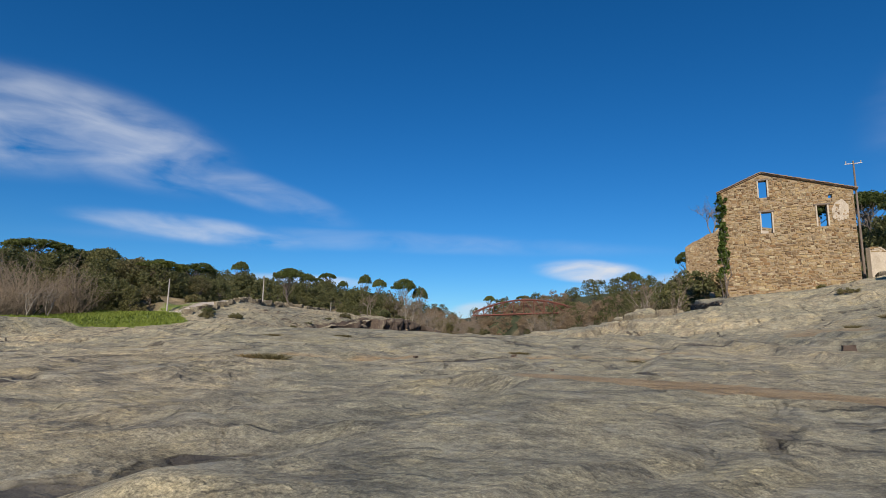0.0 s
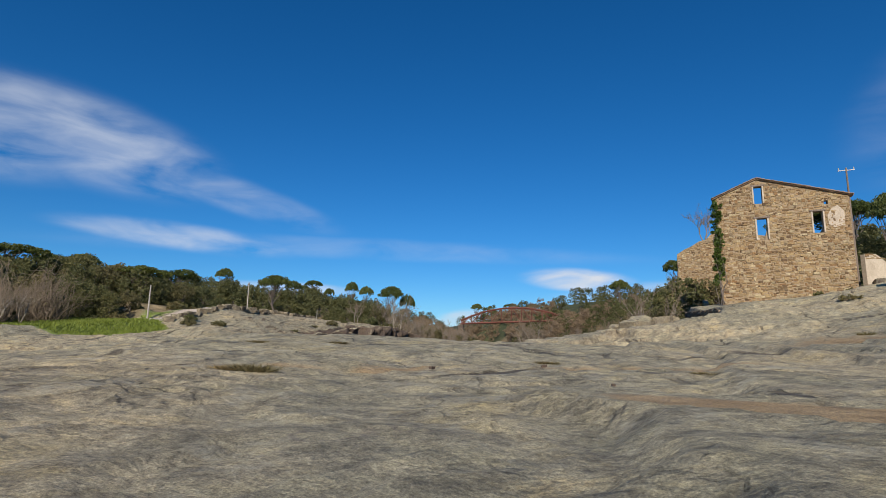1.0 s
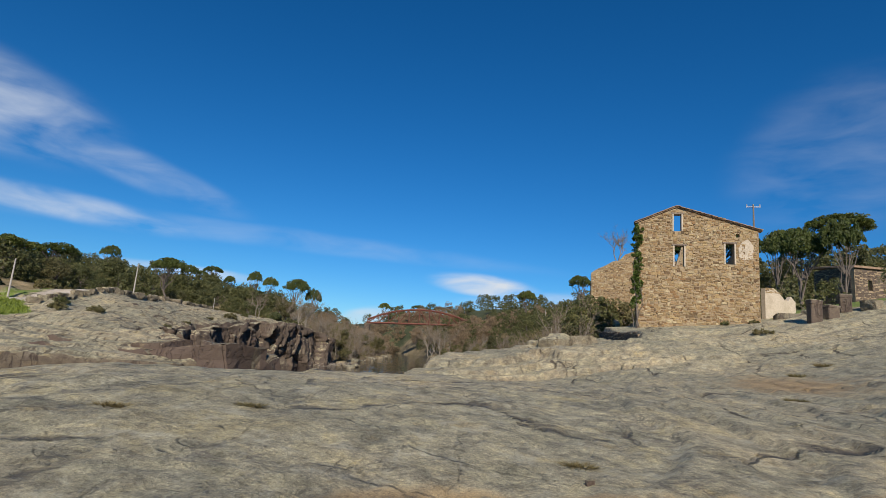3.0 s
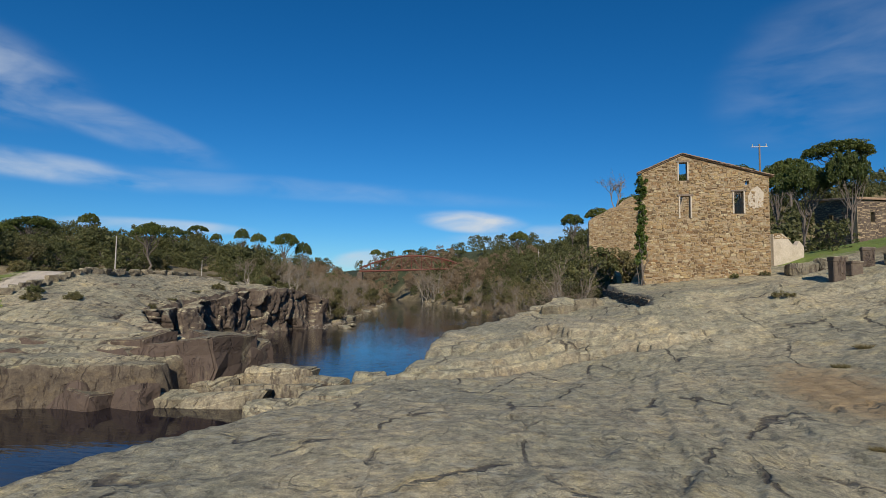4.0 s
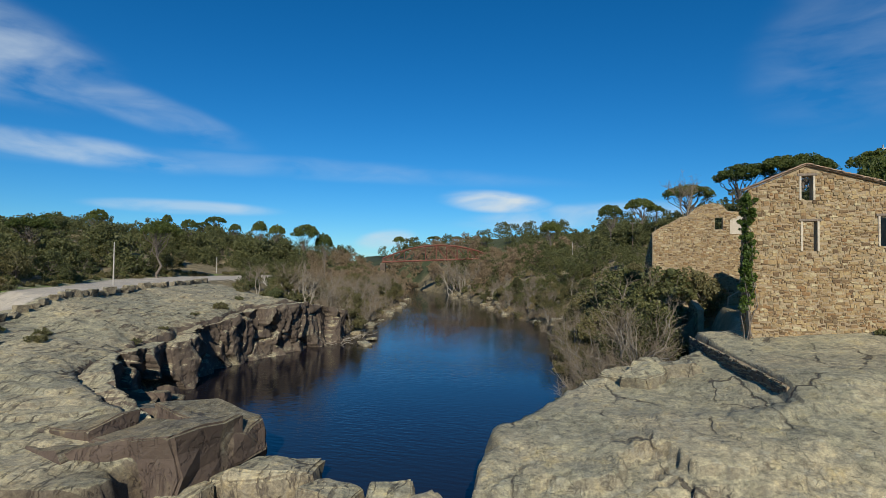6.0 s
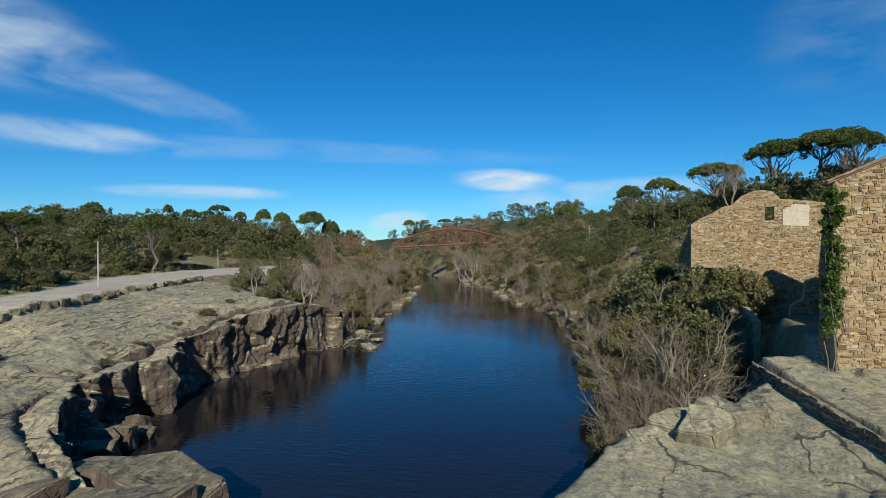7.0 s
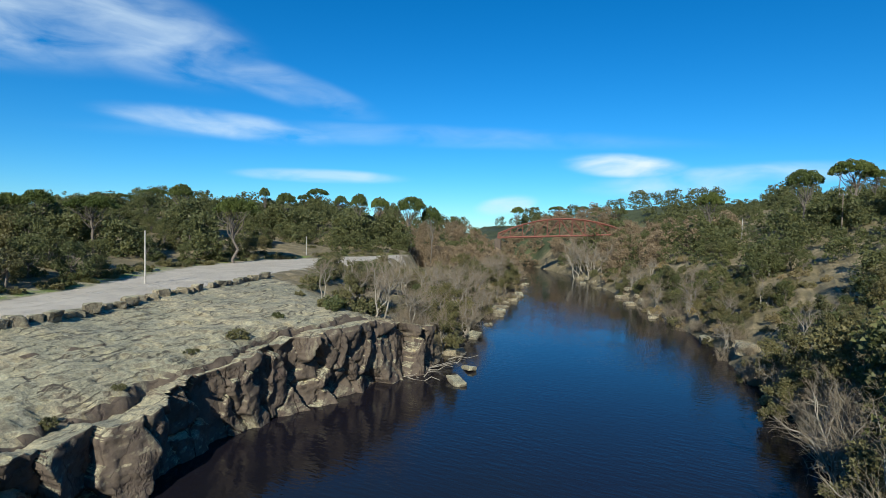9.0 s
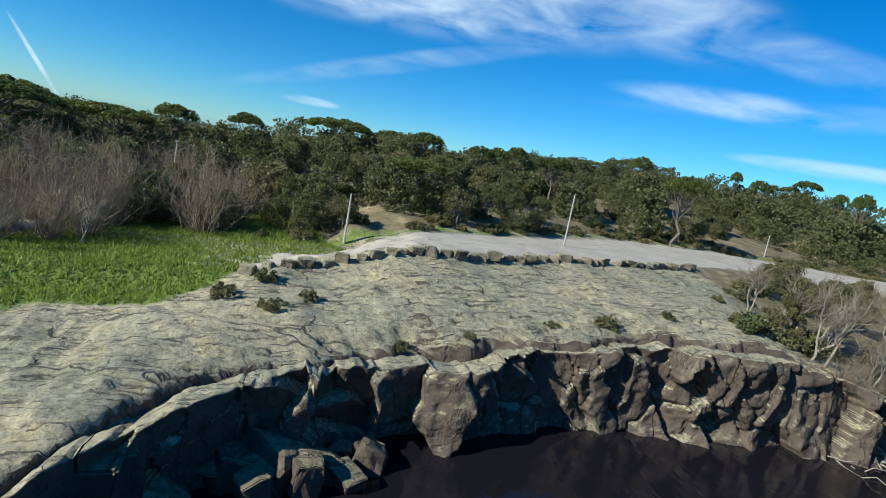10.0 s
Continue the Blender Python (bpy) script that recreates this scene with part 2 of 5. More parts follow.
SCRUB_LEAF = leaf_material("scrub_leaves", (0.10, 0.10, 0.045), (0.23, 0.21, 0.10)).m
BARE_WOODS = leaf_material("leafless_woods", (0.13, 0.10, 0.065), (0.27, 0.215, 0.145), 0.3).m
IVY_LEAF = leaf_material("ivy_leaves", (0.06, 0.10, 0.015), (0.16, 0.23, 0.04)).m
GRASS_LEAF = leaf_material("grass_blades", (0.12, 0.17, 0.02), (0.26, 0.34, 0.06)).m
DRY_LEAF = leaf_material("dry_grass_blades", (0.20, 0.16, 0.08), (0.36, 0.29, 0.15)).m
WOOD = simple("weathered_wood", (0.13, 0.10, 0.075), (0.26, 0.21, 0.16), 2.0, 0.85, stretch=(6, 6, 0.6)).m
CONCRETE = simple("pole_concrete", (0.33, 0.31, 0.27), (0.45, 0.42, 0.37), 2.0, 0.9).m
RUST = simple("red_steel", (0.17, 0.065, 0.045), (0.27, 0.105, 0.07), 1.5, 0.7, 0.2).m
METAL = simple("dull_metal", (0.18, 0.18, 0.18), (0.3, 0.3, 0.3), 5.0, 0.5, 0.8).m
TILE = simple("roof_tile", (0.20, 0.13, 0.08), (0.42, 0.29, 0.19), 2.5, 0.9).m
MORTAR = simple("lime_mortar", (0.24, 0.18, 0.11), (0.40, 0.31, 0.19), 2.0, 0.95, depth=0.05).m
PLASTER = simple("old_plaster", (0.40, 0.34, 0.25), (0.55, 0.48, 0.37), 1.2, 0.95).m


def stone_material():
    m = Mat("wall_stone", 0.9)
    g = m.n("ShaderNodeNewGeometry").outputs["Random Per Island"]
    c = m.ramp(g, [(0.0, (0.13, 0.08, 0.045)), (0.22, (0.30, 0.20, 0.105)), (0.45, (0.40, 0.29, 0.155)), (0.65, (0.25, 0.14, 0.065)), (0.85, (0.48, 0.39, 0.25)), (1.0, (0.20, 0.14, 0.085))])
    c = m.mix(1.0, c, m.ramp(m.noise(0.6, 6, 0.65), [(0.3, (0.70, 0.71, 0.64)), (0.6, (1.0, 1.02, 0.93))]), "MULTIPLY")
    c = m.mix(1.0, c, m.ramp(m.noise(9, 6, 0.7), [(0.3, (0.7, 0.7, 0.7)), (0.7, (1.22, 1.22, 1.22))]), "MULTIPLY")
    m.colour(c)
    m.bump(m.noise(10, 6, 0.65), 0.05)
    return m.m


STONE = stone_material()


def water_material():
    m = Mat("river_water", 0.02)
    b = m.b
    b.inputs["IOR"].default_value = 1.33
    c = m.ramp(m.noise(0.05, 4, 0.5), [(0.3, (0.011, 0.009, 0.015)), (0.7, (0.012, 0.012, 0.012))])
    m.colour(c)
    calm = m.span(m.noise(0.045, 3, 0.5), 0.35, 0.65, 0.15, 1.0)
    waves = m.math("MULTIPLY", m.noise(1.5, 3, 0.5, (0.6, 1.6, 1)), calm)
    m.bump(waves, 0.035)
    return m.m


WATER = water_material()


def ground_sheet_material():
    m = rock_material("ground_sheet", 0.88, "stain_shaded")
    rock = m.b.inputs["Base Color"].links[0].from_socket

    def mask(name, soft=0.35, scale=0.6):
        a = m.n("ShaderNodeAttribute")
        a.attribute_name = name
        v = m.math("ADD", a.outputs["Fac"], m.math("MULTIPLY", m.math("SUBTRACT", m.noise(scale, 7, 0.7), 0.5), 1.3))
        return m.span(v, 0.5 - soft / 2, 0.5 + soft / 2)

    gravel = m.mix(1.0, m.ramp(m.noise(0.25, 6, 0.6), [(0.3, (0.46, 0.40, 0.31)), (0.7, (0.60, 0.53, 0.42))]),
                   m.ramp(m.noise(22, 4, 0.75), [(0.3, (0.7, 0.7, 0.7)), (0.7, (1.2, 1.2, 1.2))]), "MULTIPLY")
    sand = m.mix(1.0, m.ramp(m.noise(3, 6, 0.6), [(0.3, (0.28, 0.19, 0.09)), (0.7, (0.44, 0.33, 0.18))]),
                 m.ramp(m.noise(60, 3, 0.75), [(0.35, (0.6, 0.6, 0.6)), (0.65, (1.35, 1.35, 1.3))]), "MULTIPLY")
    earth = m.mix(1.0, m.ramp(m.noise(0.35, 8, 0.7), [(0.3, (0.12, 0.10, 0.05)), (0.52, (0.22, 0.175, 0.095)), (0.7, (0.42, 0.32, 0.19))]),
                  m.ramp(m.noise(4, 6, 0.7), [(0.3, (0.7, 0.72, 0.65)), (0.7, (1.2, 1.2, 1.2))]), "MULTIPLY")
    grass = m.mix(1.0, m.ramp(m.noise(0.5, 8, 0.7), [(0.3, (0.11, 0.15, 0.025)), (0.55, (0.19, 0.26, 0.045)), (0.75, (0.24, 0.24, 0.08))]),
                  m.ramp(m.noise(9, 6, 0.75), [(0.3, (0.6, 0.6, 0.6)), (0.7, (1.3, 1.3, 1.2))]), "MULTIPLY")
    c = m.mix(mask("earth"), rock, earth)
    c = m.mix(mask("washed", 0.5), c, m.mix(1.0, c, (0.6, 0.56, 0.53), "MULTIPLY"))
    c = m.mix(mask("grass", 0.25), c, grass)
    c = m.mix(mask("road", 0.3, 0.4), c, gravel)
    c = m.mix(mask("sand", 0.5, 1.5), c, sand)
    woods = m.mix(1.0, m.ramp(m.noise(0.012, 8, 0.7), [(0.35, (0.035, 0.05, 0.02)), (0.65, (0.075, 0.085, 0.035))]),
                  m.ramp(m.noise(0.12, 5, 0.75), [(0.35, (0.45, 0.5, 0.45)), (0.65, (1.3, 1.3, 1.2))]), "MULTIPLY")
    c = m.mix(mask("woods", 0.3, 0.05), c, woods)
    m.colour(c)
    return m.m


GROUND = ground_sheet_material()
WATER_Z = -3.9

# ---- helpers for building ----


def mesh_of(name, verts, faces, mat, smooth=False, weld=False):
    me = bpy.data.meshes.new(name)
    me.from_pydata([tuple(v) for v in verts], [], faces)
    if weld:
        bm = bmesh.new()
        bm.from_mesh(me)
        bmesh.ops.remove_doubles(bm, verts=bm.verts, dist=0.001)
        bm.to_mesh(me)
        bm.free()
    me.materials.append(mat)
    if smooth:
        me.polygons.foreach_set("use_smooth", [True] * len(me.polygons))
    me.update()
    return me


def array_mesh(name, v, f, mat):
    me = bpy.data.meshes.new(name)
    me.vertices.add(len(v))
    me.vertices.foreach_set("co", np.asarray(v, float).ravel())
    k = f.shape[1]
    me.loops.add(f.size)
    me.loops.foreach_set("vertex_index", f.ravel())
    me.polygons.add(len(f))
    me.polygons.foreach_set("loop_start", np.arange(0, f.size, k))
    me.polygons.foreach_set("loop_total", np.full(len(f), k))
    me.update(calc_edges=True)
    me.materials.append(mat)
    return me


def part(name, me, parent=None, label="", at=None):
    """Links a mesh as one object under a thing or part."""
    if isinstance(me, tuple):
        bm, mat = me
        data = bpy.data.meshes.new(name)
        bm.to_mesh(data)
        bm.free()
        data.materials.append(mat)
        me = data
    ob = new(name, me)
    if parent is not None:
        ob.parent = parent
    if at is not None:
        ob.matrix_basis = at
    if label:
        tagged(ob, label)
    return ob


def box(bm, size, m=Matrix(), bevel=0.0):
    r = bmesh.ops.create_cube(bm, size=1.0, matrix=m @ Matrix.Diagonal((*size, 1)))
    if bevel:
        es = list({e for v in r["verts"] for e in v.link_edges})
        bmesh.ops.bevel(bm, geom=es, offset=bevel, segments=1, affect="EDGES")


def rod(bm, a, b, r1, r2=None, sides=8):
    a, b = Vector(a), Vector(b)
    d = b - a
    m = Matrix.Translation((a + b) / 2) @ d.to_track_quat("Z", "Y").to_matrix().to_4x4()
    bmesh.ops.create_cone(bm, cap_ends=True, segments=sides, radius1=r1, radius2=r1 if r2 is None else r2, depth=d.length, matrix=m)


def empty(name, m=Matrix()):
    e = new(name)
    e.matrix_basis = m
    return e


def line(points):
    """A plan line: y to x, smooth between its points."""
    ys, xs = [p[0] for p in points], [p[1] for p in points]
    return lambda y: np.interp(y, ys, xs)


def step(a, b, v):
    t = np.clip((v - a) / (b - a), 0, 1)
    return t * t * (3 - 2 * t)


def fbm(x, y, scale, octaves=4, seed=0.0, gain=0.5):
    """Smooth value noise over arrays."""
    total, amp, f = 0.0, 1.0, 1.0 / scale
    for o in range(octaves):
        px, py = x * f + seed * 17.3 + o * 5.1, y * f + seed * 9.7 + o * 3.3
        ix, iy = np.floor(px), np.floor(py)
        fx, fy = px - ix, py - iy
        fx, fy = fx * fx * (3 - 2 * fx), fy * fy * (3 - 2 * fy)

        def h(i, j):
            v = np.sin(i * 127.1 + j * 311.7 + seed * 74.7) * 43758.5453
            return v - np.floor(v)

        n = (h(ix, iy) * (1 - fx) + h(ix + 1, iy) * fx) * (1 - fy) + (h(ix, iy + 1) * (1 - fx) + h(ix + 1, iy + 1) * fx) * fy
        total = total + amp * (n - 0.5)
        amp, f = amp * gain, f * 2.03
    return total


# ---- the plan: river banks, cliff, road ----
shore_w = line([(-60, -40), (0, -33), (20, -46), (28, -44), (32, -38), (36, -30.5), (41, -30.5), (44, -35), (47, -41), (50, -44.5), (53, -46.5), (56, -48), (62, -50), (72, -51.7), (80, -52.2), (90, -51), (97, -49.8), (106, -49.6), (112, -51), (131, -56), (157, -62.5), (180, -67), (235, -86), (330, -150), (600, -330)])
shore_e = line([(-60, -22), (0, -17), (18, -15.6), (34, -13.7), (40, -13.8), (44, -13.2), (48, -12.2), (54, -11.2), (60, -10.2), (69, -9), (80, -10.2), (101, -13), (117, -17.3), (134, -21), (153, -28), (188, -43), (234, -66), (330, -125), (600, -300)])
cliff_top = line([(-60, -0.5), (0, -1.2), (36, -1.4), (43, -0.6), (45.5, 0.2), (48, 0.5), (50, 0.6), (56, 0.6), (64, 1.1), (75, 2.1), (80, 2.8), (90, 3.4), (97, 2.2), (105, 0.2), (130, -0.8), (600, 0)])
cliff_run = line([(-60, 4), (36, 2.0), (50, 2.2), (90, 2.0), (98, 3.5), (106, 7), (140, 8), (600, 12)])
boulder_line = line([(-60, -52), (20, -57), (51, -61.2), (59, -63.3), (65, -65.4), (73, -68.3), (80, -71), (89, -74), (100, -78), (110, -83), (127, -89), (180, -100), (600, -390)])
road_far = line([(-60, -80), (20, -76), (44, -74.4), (50, -73.8), (57, -74), (66, -77.5), (74, -82), (80, -85), (90, -92), (100, -99), (110, -105), (132, -111), (155, -107), (185, -104), (600, -394)])


def height(x, y):
    """Height of the ground, and the masks of what lies on it."""
    x, y = np.asarray(x, float), np.asarray(y, float)
    wob = fbm(x, y, 6.0, 4, 1.0) * 2.6 + fbm(x, y, 2.2, 3, 31.0) * 1.1
    fine = fbm(x, y, 1.6, 5, 2.0, 0.55)
    # strata: low ledges that break the slabs
    def ledges(v, tall, lean=0.0):
        s = (v + lean) / tall
        k = np.floor(s)
        f = s - k
        return (k + step(0.86, 1.0, f)) * tall - lean
    # west bank
    faced = step(42, 46, y) * step(101, 97, y)
    dw = shore_w(y) - x + wob * 0.8 * (1 - 0.8 * faced) - 1.1 * faced
    top, run = cliff_top(y), cliff_run(y)
    blocky = np.floor((fbm(x, y, 4.5, 2, 6.0) + 0.5) * 6) / 6
    edge = run + (blocky - 0.5) * 2.4
    rise = step(0.0, 1.0, (dw + 0.3) / np.maximum(edge, 0.6))
    back = np.clip((dw - edge) / np.maximum(shore_w(y) - boulder_line(y) - run, 6), 0, 1)
    plateau = top + (5.1 - top) * back ** 0.8 * (0.17 + 0.83 * step(38, 58, y)) * step(150, 112, y)
    plateau = plateau + fbm(x, y, 14, 3, 3.0) * 0.5
    plateau = ledges(plateau + fbm(x, y, 2.5, 3, 13.0) * 0.09, 0.34, 0.012 * y) * 0.8 + plateau * 0.2
    across = (x * 0.91 + y * 0.41 + fbm(x, y, 9, 4, 14.0) * 3.0) / 1.7
    beds = across - np.floor(across)
    plateau = plateau + 0.13 * beds * step(1.0, 0.88, beds) * step(-0.16, 0.08, fbm(x, y, 5, 3, 15.0)) + fine * 0.07
    flatroad = step(-1.5, 1.5, boulder_line(y) - x)
    plateau = plateau * (1 - flatroad) + flatroad * (5.2 * (0.3 + 0.7 * step(32, 56, y)) + 0.05 * fine)
    beyond = np.maximum(road_far(y) - x, 0)
    hill = 0.15 * np.minimum(beyond, 40) + 0.015 * np.clip(beyond - 40, 0, 150) + fbm(x, y, 40, 3, 4.0) * np.minimum(beyond * 0.12, 5)
    hill = hill * (0.45 + 0.55 * step(15, 85, y)) * (1 + 0.45 * step(105, 150, y)) * step(420, 220, y)
    west = -4.9 + (plateau + 4.9) * rise + hill
    # east bank: slab, then the higher rock behind a crevice, terrace, hill
    de = x - shore_e(y) + wob * 0.5
    flat = step(2.5, 13, np.hypot(x + 1, y - 1.5))
    slab = 0.15 * np.maximum(x + 2.5, 0) * flat - 0.022 * np.maximum(y - 6, 0) - 0.03 * np.maximum(-5 - x, 0) + 0.02
    near = np.exp(-((x + 1.4) ** 2 + (y - 1.3) ** 2) / 14)
    slab = slab + fbm(x, y, 7, 3, 5.0) * 0.3 * (1 - near) + fine * 0.05
    slab = slab * 0.45 + 0.55 * ledges(slab, 0.2, 0.04 * x)
    small = fbm(x, y, 2.6, 4, 21.0) * 0.42
    slab = slab + 0.5 * (ledges(small, 0.075, 0.0) - small) + 0.03 * fbm(x, y, 0.6, 3, 22.0)
    slab = slab + 0.13 * np.clip(x - 6, 0, 14)
    slab = slab + 1.0 * step(-8, -40, y) - 0.05 * near
    out = np.hypot(x + 1, y - 1.5)
    low = (0.62 * x + 0.78 * y + fbm(x, y, 5, 4, 24.0) * 3.2) / 1.15
    low = low - np.floor(low)
    slab = slab - 0.075 * low * step(1.0, 0.9, low) * step(-0.2, 0.1, fbm(x, y, 4, 3, 25.0)) * step(-1.5, -4.5, x)
    slab = slab + 0.52 * step(4.5, 12, out) * step(32, 18, out) * step(2, -3, x) * step(0.3, 0.75, (y - 1.5) / np.maximum(out, 0.1))
    line_y = 33.4 + 0.36 * (x + 11) + fbm(x, y, 5, 3, 7.0) * 2.0
    dy = y - line_y + (np.floor((fbm(x, y, 3.2, 2, 16.0) + 0.5) * 7) / 7 - 0.5) * 3.2
    bench = 0.15 + 0.115 * (x + 12) + 0.08 * (y - 40) + fbm(x, y, 8, 3, 8.0) * 0.6
    bench = bench + 0.12 * np.clip(x - 6, 0, 12) * step(66, 56, y)
    bench = bench + 0.65 * step(34, 42, y) * step(-10, -4, x) * (1 - step(44.5, 47.5, y) * step(1.2, 0.6, x)) + 0.5 * np.exp(-((x - 3) / 4) ** 2 - ((y - 47.5) / 5) ** 2)
    bench = bench * 0.55 + 0.45 * ledges(bench, 0.3, 0.05 * x + 0.02 * y) + fine * 0.12
    up = (0.36 * step(-0.1, 0.4, dy) + 0.30 * step(2.0, 2.4, dy + fbm(x, y, 2.5, 3, 17.0) * 2) + 0.34 * step(4.6, 5.1, dy + fbm(x, y, 3.5, 3, 18.0) * 2.5)) * (1 - 0.85 * step(-9, 0, x)) + 0.85 * step(-9, 0, x) * step(-17, 7, dy)
    crevice = -0.7 * np.exp(-(dy + 0.25) ** 2 / 0.25) * step(4, -4, x)
    east = slab * (1 - up) + bench * up + crevice
    terrace = 3.55 + 0.1 * (x - 1) + 0.12 * (y - 53) * step(52, 58, y) + fine * 0.08
    wall_x = 0.95 - 0.171 * (y - 47.2)
    on = step(0.05, 0.3, x - wall_x) * step(46.6 + 0.1 * (x - 0.9), 50.0 + 0.35 * np.maximum(x - 0.9, 0), y) * step(140, 90, y)
    on = on * step(62, 60.5, y) + step(60.5, 62, y) * step(0.5, 2.5, x) * step(75, 69, y)
    east = east * (1 - on) + terrace * on
    lower = 1.0 * step(60, 64, y) * (1 - on)
    east = east - lower * (east - np.minimum(3.2, -3.6 + 0.5 * np.maximum(de, 0)) - fine * 0.8)
    gone = step(0, 1.4, y - 52.4 - 0.74 * (x + 9.0) + fbm(x, y, 2.5, 3, 26.0) * 1.5) * step(0.0, -0.6, x - wall_x) * step(66, 64, y)
    east = east * (1 - gone) + (-2.6 + fine * 0.6) * gone
    inland = x - shore_e(y)
    ehill = 0.14 * np.clip(x - 15, 0, 110) * step(115, 60, y) + (0.36 * np.clip(inland - 11, 0, 50) + 0.1 * np.clip(inland - 61, 0, 120)) * step(84, 130, y) + fbm(x, y, 35, 3, 9.0) * 2.5 * step(18, 40, x)
    east = east + ehill * step(440, 220, y)
    eedge = 0.8 + 1.3 * step(60, 66, y) * 2 + (blocky - 0.5) * 1.4
    rise_e = step(0, 1, (de + 0.2) / np.maximum(eedge, 0.5))
    east = -4.9 + (east + 4.9) * rise_e
    mid = (shore_w(y) + shore_e(y)) / 2
    z = np.where(x < mid, west, east)
    z = z + 13 * step(268, 335, y) * np.maximum(step(6, 20, np.abs(x - mid)), step(282, 310, y))
    # masks
    road = step(0.0, 1.2, boulder_line(y) - 0.8 - x) * step(0.5, -1.5, road_far(y) - x)
    road = road * (step(40, 52, y) + step(3.5, 0.0, np.abs(x - road_far(y) - 1.5)) * step(52, 40, y)).clip(0, 1)
    road = road * step(190, 165, y)
    # meadow south of the cliff
    dm = np.hypot((x + 74) / 18.5, (y - 42) / 13.5) + fbm(x, y, 7, 3, 11.0) * 0.5
    grass = step(1.05, 0.85, dm)
    low = 0.6 * step(1.7, 0.9, dm)
    z = z * (1 - low) + (1.2 + 0.3 * fine) * low
    grass = np.maximum(grass, step(0, 2, x - 13.5) * step(60, 64, y) * 0.68 * (1 - step(95, 110, y)))
    grass = np.maximum(grass, 0.62 * step(5, -1, np.abs(road_far(y) - x - 1)) * (1 - road))
    earth = np.maximum(step(0, 4, road_far(y) - x), step(62, 66, y) * (x > mid) * 1.0)
    earth = np.maximum(earth, step(98, 108, y) * step(-62, -66, x - 0.0 * y) * (1 - road))
    earth = np.maximum(earth, step(100, 112, y) * (1 - road))
    earth = np.maximum(earth, step(17, 24, x) * step(25, 40, y))
    earth = np.maximum(earth, step(-15, -60, y))
    sand = 0.95 * np.exp(-(((x - 4.4) / 2.0) ** 2 + ((y - 27) / 5.0) ** 2))
    pool_d = np.hypot(((x + 0.2) * 0.92 - (y - 3.9) * 0.39) / 1.6, ((x + 0.2) * 0.39 + (y - 3.9) * 0.92 + fine * 0.16) / 0.42)
    z = z * (1 - step(1.5, 0.95, pool_d)) + step(1.5, 0.95, pool_d) * 0.02
    z = z - 0.035 * step(1.12, 0.98, pool_d)
    sand = np.maximum(sand, 0.9 * step(1.0, 0.7, pool_d))
    seam = np.exp(-((y - 6.5 - 0.55 * (x + 4.6) - fbm(x, y, 3, 3, 12.0) * 1.6) / 0.3) ** 2) * step(0.5, -1, x) * step(-11, -8, x)
    sand = np.maximum(sand, 0.95 * seam)
    z = z - 0.06 * seam
    return z, dict(road=road, grass=grass, earth=earth, sand=sand, stain_shaded=0.45 + (x < mid) * (0.3 * step(22, 32, y) + 0.25 * step(38, 46, y)), washed=step(-0.9, -1.9, z) * step(60, 45, y) * step(-27, -31, x), woods=step(170, 260, np.hypot(x + 40, y - 80)))


def ground_height(x, y):
    return float(height(np.array([x]), np.array([y]))[0][0])


def spaced(pieces):
    out = []
    for a, b, d in pieces:
        out += list(np.arange(a, b, d))
    return np.array(out + [pieces[-1][1]])


def build_ground():
    xs = spaced([(-2600, -400, 220), (-400, -140, 8), (-140, -86, 2), (-86, -60, 0.7), (-60, -36, 0.34), (-36, -15.5, 0.5), (-15.5, -5, 0.2), (-5, 2.6, 0.09), (2.6, 9, 0.2), (9, 24, 0.7), (24, 80, 3), (80, 400, 16), (400, 2600, 220)])
    ys = spaced([(-1200, -80, 80), (-80, -4, 4), (-4, -0.4, 0.2), (-0.4, 8, 0.09), (8, 42, 0.2), (42, 98, 0.34), (98, 130, 1.0), (130, 300, 3), (300, 600, 12), (600, 3400, 200)])
    X, Y = np.meshgrid(xs, ys)
    Z, masks = height(X, Y)
    far = step(450, 700, np.hypot(X, Y - 100))
    Z = Z * (1 - far) - 20 * far
    nx, ny = len(xs), len(ys)
    me = bpy.data.meshes.new("ground")
    co = np.stack([X, Y, Z], -1).reshape(-1, 3)
    i = np.arange(nx * ny).reshape(ny, nx)
    quads = np.stack([i[:-1, :-1], i[:-1, 1:], i[1:, 1:], i[1:, :-1]], -1).reshape(-1, 4)
    me.vertices.add(len(co))
    me.vertices.foreach_set("co", co.ravel())
    me.loops.add(quads.size)
    me.loops.foreach_set("vertex_index", quads.ravel())
    me.polygons.add(len(quads))
    me.polygons.foreach_set("loop_start", np.arange(0, quads.size, 4))
    me.polygons.foreach_set("loop_total", np.full(len(quads), 4))
    me.update(calc_edges=True)
    for k, v in masks.items():
        at = me.attributes.new(k, "FLOAT", "POINT")
        at.data.foreach_set("value", (v * np.ones_like(X)).ravel())
    me.materials.append(GROUND)
    me.validate()
    tagged(new("ground", me), "pale grey sandstone river bed with earth and scrub slopes", "ground", kind="structure")


build_ground()
wv = [(-400, -140, WATER_Z), (60, -140, WATER_Z), (60, 590, WATER_Z), (-400, 590, WATER_Z)]
tagged(new("water", mesh_of("water", wv, [(0, 1, 2, 3)], WATER)), "still dark blue river water with faint ripples", "river", kind="structure")


# ---- stone building ----


